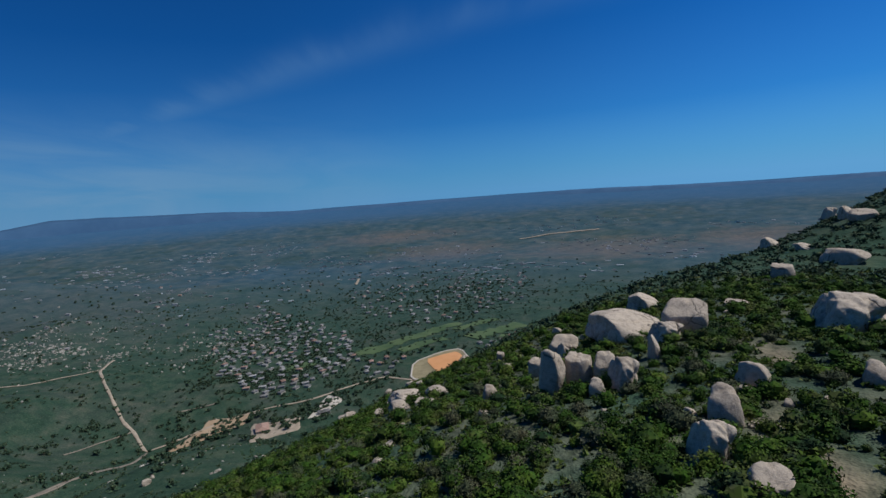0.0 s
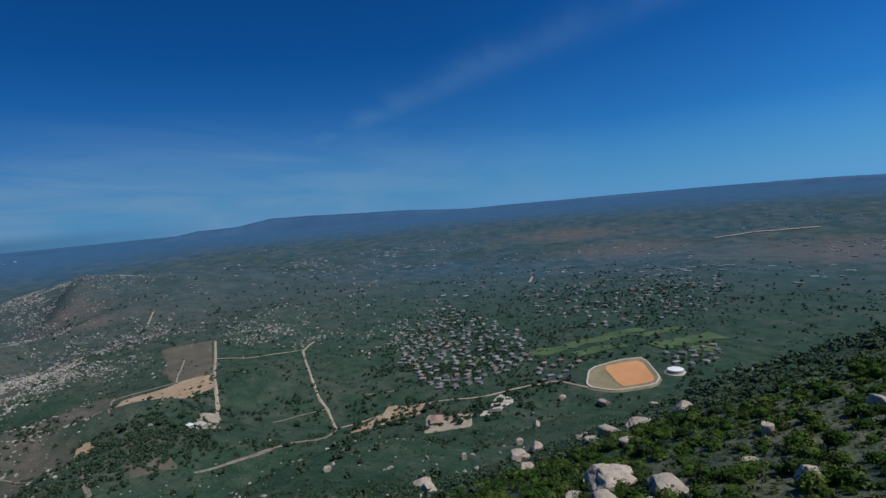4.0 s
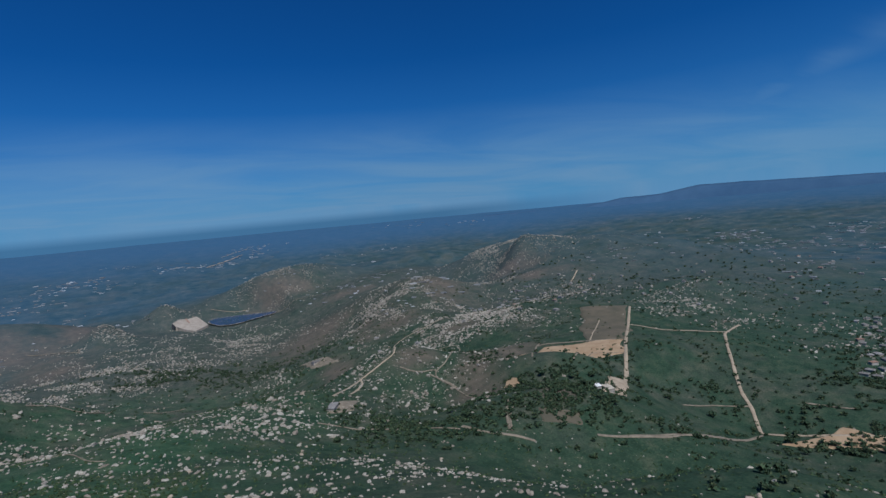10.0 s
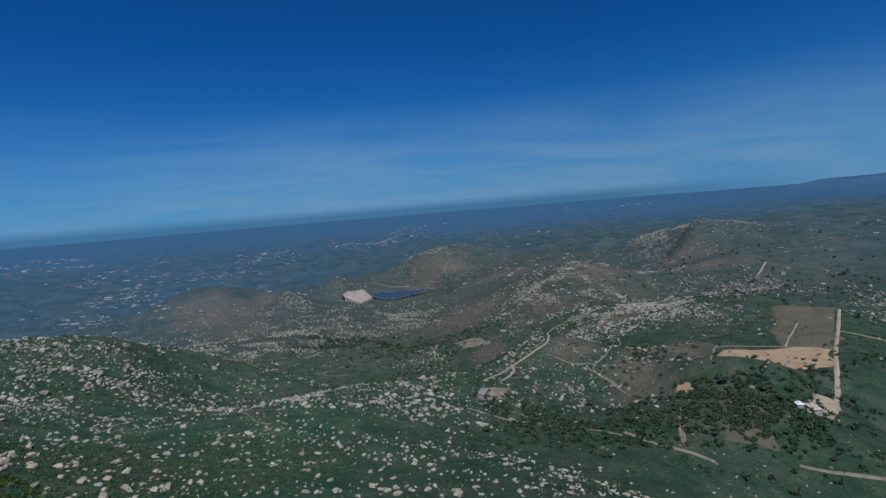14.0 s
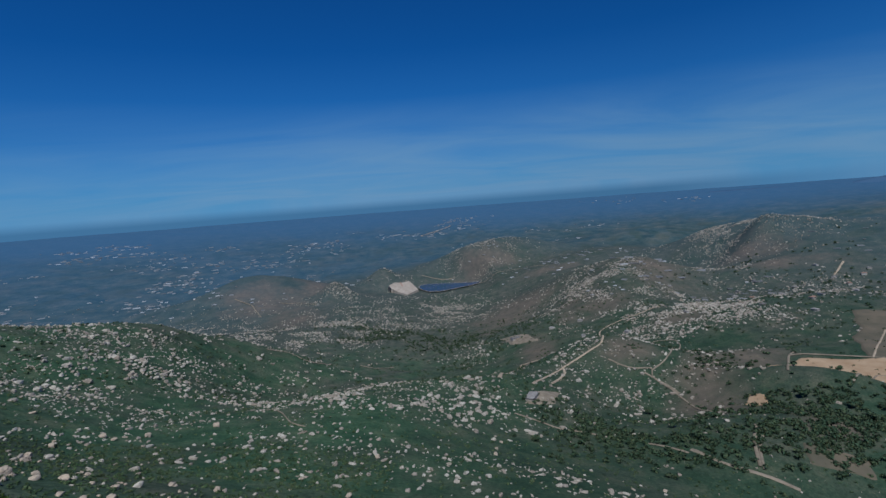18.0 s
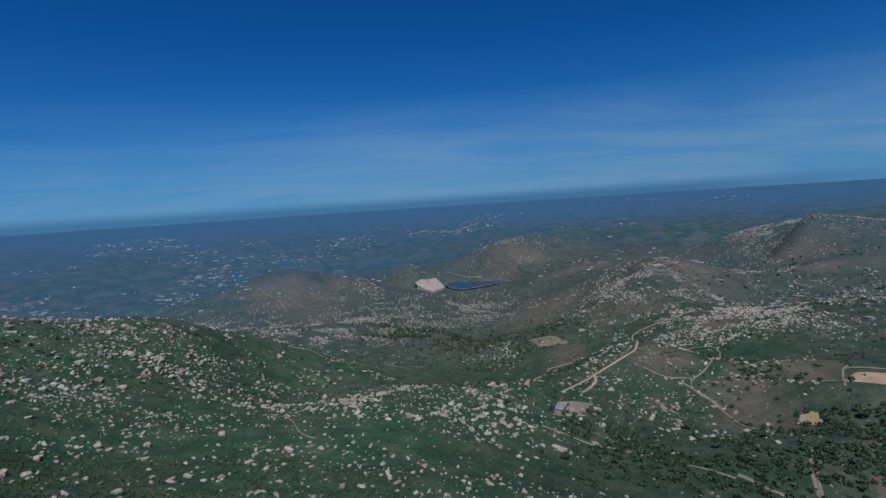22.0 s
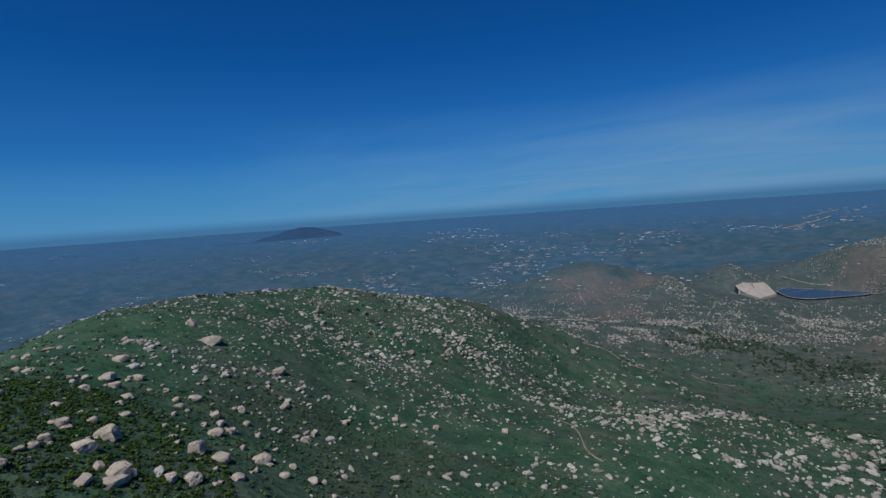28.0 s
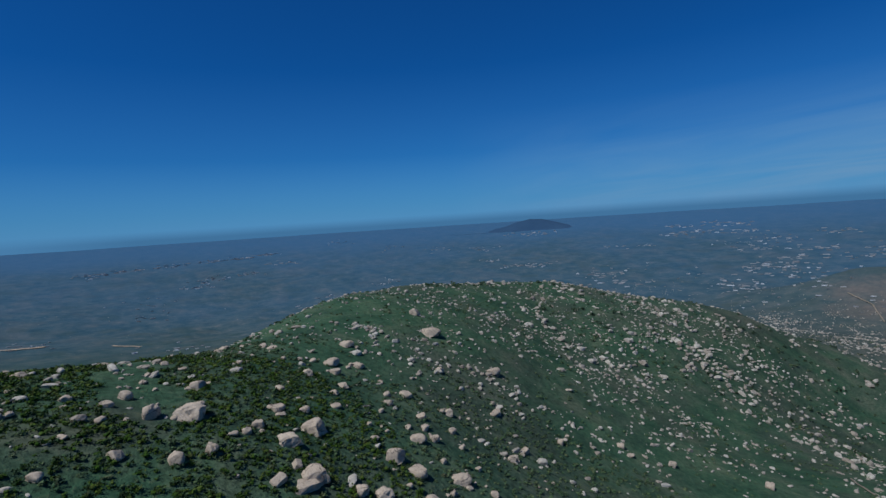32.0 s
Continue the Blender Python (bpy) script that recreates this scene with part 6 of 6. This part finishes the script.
towns((2339, -948, 5, 62.0376, 40.6312, 14.2885), (875, 1269, 11, 57.2806, 59.1842, 17.5555), (-421, 2926, 6, 85.8709, 35.7939, 14.9521), (1612, 839, 8, 51.6747, 45.618, 12.717), (1647, 912, 5, 56.9154, 34.9937, 13.2335), (2328, -115, 5, 119.281, 57.3747, 17.9254), (-946, 2361, 10, 67.0076, 52.1108, 15.751), (2964, 2107, 4, 83.1541, 37.2804, 14.6619), (2386, 365, 7, 54.3848, 54.0558, 13.9089), (558, 2359, 5, 77.0797, 33.3302, 14.016), (1332, 1390, 11, 67.1156, 62.0786, 13.655), (-2489, 2226, 7, 44.3374, 33.4829, 19.6882), (976, 3603, 5, 57.2244, 52.7319, 18.2053), (-730, 2130, 11, 110.757, 60.27, 18.7341), (-822, 3150, 11, 107.851, 31.5593, 13.1124), (2748, 813, 4, 71.3113, 59.1701, 15.8351))
towns((3148, 204, 6, 93.7359, 57.7396, 13.8191), (516, 3253, 7, 73.5579, 34.1616, 17.7007), (-4, 3913, 8, 80.7691, 64.6753, 18.6165), (2088, 2534, 7, 100.783, 42.8969, 19.9093), (-1335, 3497, 11, 96.154, 40.2359, 14.901), (-1078, 2873, 7, 56.1359, 39.0546, 15.5221), (3109, 997, 7, 109.864, 55.1879, 14.1196), (2504, -623, 8, 102.777, 53.7319, 14.8503))


def far_towns():
    rng = np.random.RandomState(77)
    V, Fc = [], []
    box = np.array([(x, y, z) for z in (-1, 1) for x, y in ((-1, -1), (1, -1), (1, 1), (-1, 1))], float)
    sides = np.array([(4, 5, 6, 7), (0, 1, 5, 4), (1, 2, 6, 5), (2, 3, 7, 6), (3, 0, 4, 7)])
    n = 0
    for cx, cy, count, a, b, size in TOWNS:
        across = math.atan2(cy - 100, cx - 50)
        for _ in range(int(count * 1.8)):
            u, v = rng.normal(0, b), rng.normal(0, a)
            x, y = cx + u * math.cos(across) - v * math.sin(across), cy + u * math.sin(across) + v * math.cos(across)
            dims = np.array([size * rng.uniform(0.09, 0.2), size * rng.uniform(0.14, 0.6), size * rng.uniform(0.04, 0.09)])
            turn = across + rng.choice([0, 0.3, -0.3])
            c, s = math.cos(turn), math.sin(turn)
            p = box * dims
            V.append(np.stack([x + p[:, 0] * c - p[:, 1] * s, y + p[:, 0] * s + p[:, 1] * c, float(land(x, y)) + 1 + p[:, 2]], -1))
            Fc.append(sides + n)
            n += 8
    tagged(mesh_object("far_town_roofs", np.concatenate(V), np.concatenate(Fc), FAR_ROOF), "pale roofs of far towns on the plain", "buildings", kind="stuff")


FAR_ROOF, ft, fb = material("far_pale_roofs", 0.8, 0.2)
wire(ft, ramp_node(ft, node(ft, "ShaderNodeNewGeometry").outputs["Random Per Island"], [(0.0, (0.12, 0.13, 0.14)), (0.45, (0.24, 0.25, 0.26)), (0.8, (0.32, 0.335, 0.35)), (1.0, (0.58, 0.61, 0.64))]), fb.inputs["Base Color"])
far_towns()
road('road_far', 17, [(2713, -406), (2784, -632), (2791, -848)], DIRT, 'pale far road', 'road', 0.2)
road('road_far', 9, [(1819, 318), (1930, 324)], DIRT, 'pale far road', 'road', 0.2)
road('road_far', 4, [(303, 4032), (396, 4141), (507, 4251)], DIRT, 'pale far road', 'road', 0.2)
road('road_far', 12, [(-1994, 212), (-1917, 289)], DIRT, 'pale far road', 'road', 0.2)
road('road_far', 16, [(-2050, -82), (-2048, 30)], DIRT, 'pale far road', 'road', 0.2)
road('road_far', 8, [(192, 3773), (346, 3923), (443, 4045)], DIRT, 'pale far road', 'road', 0.2)


# ---- pale quarry face beyond the ridge ----
boulder_far = new("quarry_mound", BOULDER_MESHES[3])
qx, qy = -626.6, 1204.0
boulder_far.matrix_world = pose(qx, qy, float(land(qx, qy)) + 2, 0, 0, 20) @ Matrix.Diagonal((20, 16, 18, 1))
tagged(boulder_far, "pale bare rock outcrop beyond the ridge", "rock outcrop")


# ---- single trees by the houses and the pond ----
def limb(bm, a, b, ra, rb, sides=7):
    """A tapered length of wood between two points."""
    a, b = Vector(a), Vector(b)
    q = (b - a).to_track_quat("Z", "Y")
    rings = []
    for p, r in ((a, ra), (b, rb)):
        rings.append([bm.verts.new(p + q @ Vector((r * math.cos(6.2832 * k / sides), r * math.sin(6.2832 * k / sides), 0))) for k in range(sides)])
    for k in range(sides):
        bm.faces.new((rings[0][k], rings[0][(k + 1) % sides], rings[1][(k + 1) % sides], rings[1][k]))
    bm.faces.new(rings[1])


def oak_model(seed, size):
    base = new("oak_tree")
    bm = bmesh.new()
    rng = np.random.RandomState(seed)
    limb(bm, (0, 0, -0.6), (0.1, 0, 0.42 * size), 0.085 * size, 0.05 * size)
    for k in range(5):
        az = 1.256 * k + rng.rand()
        limb(bm, (0.1, 0, (0.3 + 0.03 * k) * size), (0.5 * size * math.cos(az), 0.5 * size * math.sin(az), (0.62 + 0.1 * rng.rand()) * size), 0.035 * size, 0.012 * size, 5)
    part("trunk", bm, BARK, base)
    V, Fc = leafy_clump(seed, 240, 0.2, 3)
    crown = mesh_object("crown", V * [size * 0.85, size * 0.85, size * 0.75] + [0, 0, 0.28 * size], Fc, TREE_LEAVES, False, base)
    return base


OAKS = [oak_model(700 + k, s) for k, s in enumerate((6.0, 8.0, 7.0))]
OAK_PLACES = [(690.8, 301.4), (703.6, 289.3), (681.2, 248.4), (665.4, 231.5), (642.6, 217.0), (634.8, 270.3), (683.0, 315.5), (665.6, 320.7), (674.4, 342.3), (690.6, 220.5), (713.2, 215.6), (735.9, 187.1), (762.1, 181.5), (718.7, 151.0), (764.3, 148.2), (658.0, 182.8), (470.1, 528.3), (470.1, 508.7), (454.9, 541.4), (445.3, 555.9), (500.3, 525.4), (456.7, 468.3), (464.5, 452.3), (589.6, 535.8), (927.9, -52.0), (917.7, -77.1), (880.9, -85.0), (944.2, -25.8), (943.3, 55.7), (925.0, 86.3), (885.7, 99.0), (948.0, 117.0), (950.4, 32.6), (958.5, 9.9), (713.6, 280.2), (805.1, 132.2), (857.5, 127.5), (652.8, 376.5), (631.8, 347.2), (507.8, 384.5), (632.3, 458.8), (607.6, 505.4), (296.3, 521.7), (296.8, 484.7), (323.3, 625.5)]
for k, (x, y) in enumerate(OAK_PLACES):
    m = pose(x, y, float(land(x, y)), 0, 0, 77 * k)
    ob = OAKS[k] if k < 3 else copy_thing(OAKS[k % 3], m)
    ob.matrix_world = m
    tagged(ob, "rounded dark green oak beside the valley houses", "tree", "oaks by the houses")


# ---- the shrubs and stones nearest the start, one by one ----
SHRUB_MESHES = []
for k in range(6):
    V, Fc = leafy_clump(800 + k, 640, 0.095, 4, 0.30)
    me = bpy.data.meshes.new("shrub")
    me.from_pydata(V, [], Fc)
    me.materials.append(LEAVES if k % 3 else GREY_LEAVES)
    SHRUB_MESHES.append(me)


def near_shrubs(count, seed):
    rng = np.random.RandomState(seed)
    made = 0
    while made < count:
        az, r = math.radians(rng.uniform(-52, 34)), rng.uniform(24, 62)
        x, y = r * math.cos(az), r * math.sin(az)
        if float(soil_of(np.array([x]), np.array([y]))[1][0]) > 0.62 or any(math.hypot(x - a, y - b) < c for a, b, c in ROCKS):
            continue
        s = rng.uniform(0.6, 1.7)
        k = rng.randint(6)
        ob = new("shrub", SHRUB_MESHES[k])
        ob.matrix_world = pose(x, y, float(land(x, y)) - 0.1, 0, 0, rng.uniform(0, 360)) @ Matrix.Diagonal((s, s, s * rng.uniform(0.7, 1.1), 1))
        tagged(ob, "rounded dark green chaparral shrub on the hillside" if k % 3 else "grey-green sage shrub on the hillside", "shrub", "shrubs near the start")
        made += 1


near_shrubs(190, 21)


STONE_MESHES = []
for k in range(6):
    V, Fc = boulder_shape(130 + k, 3, True, 0.66)
    me = bpy.data.meshes.new("rock")
    me.from_pydata(V, [], Fc)
    me.polygons.foreach_set("use_smooth", np.ones(len(me.polygons), bool))
    me.materials.append(GRANITE)
    STONE_MESHES.append(me)


def loose_rocks(count, cx, cy, reach, sizes, seed, group):
    rng = np.random.RandomState(seed)
    for k in range(count):
        az, r = rng.uniform(0, 6.283), reach * math.sqrt(rng.rand())
        x, y = cx + r * math.cos(az), cy + r * math.sin(az)
        s = sizes[0] + (sizes[1] - sizes[0]) * rng.rand() ** 2
        ob = new("rock", STONE_MESHES[rng.randint(6)])
        ob.matrix_world = pose(x, y, float(land(x, y)) + 0.1 * s, rng.uniform(-15, 15), 0, rng.uniform(0, 360)) @ Matrix.Diagonal((s / 1.7, s / 2.2, s / 2.9, 1))
        tagged(ob, "small pale granite rock half sunk in scrub", "rock", group)


loose_rocks(230, -85, 225, 95, (0.9, 3.4), 5, "rocks on the ridge")
loose_rocks(70, 48, -22, 38, (0.3, 1.3), 6, "stones near the start")
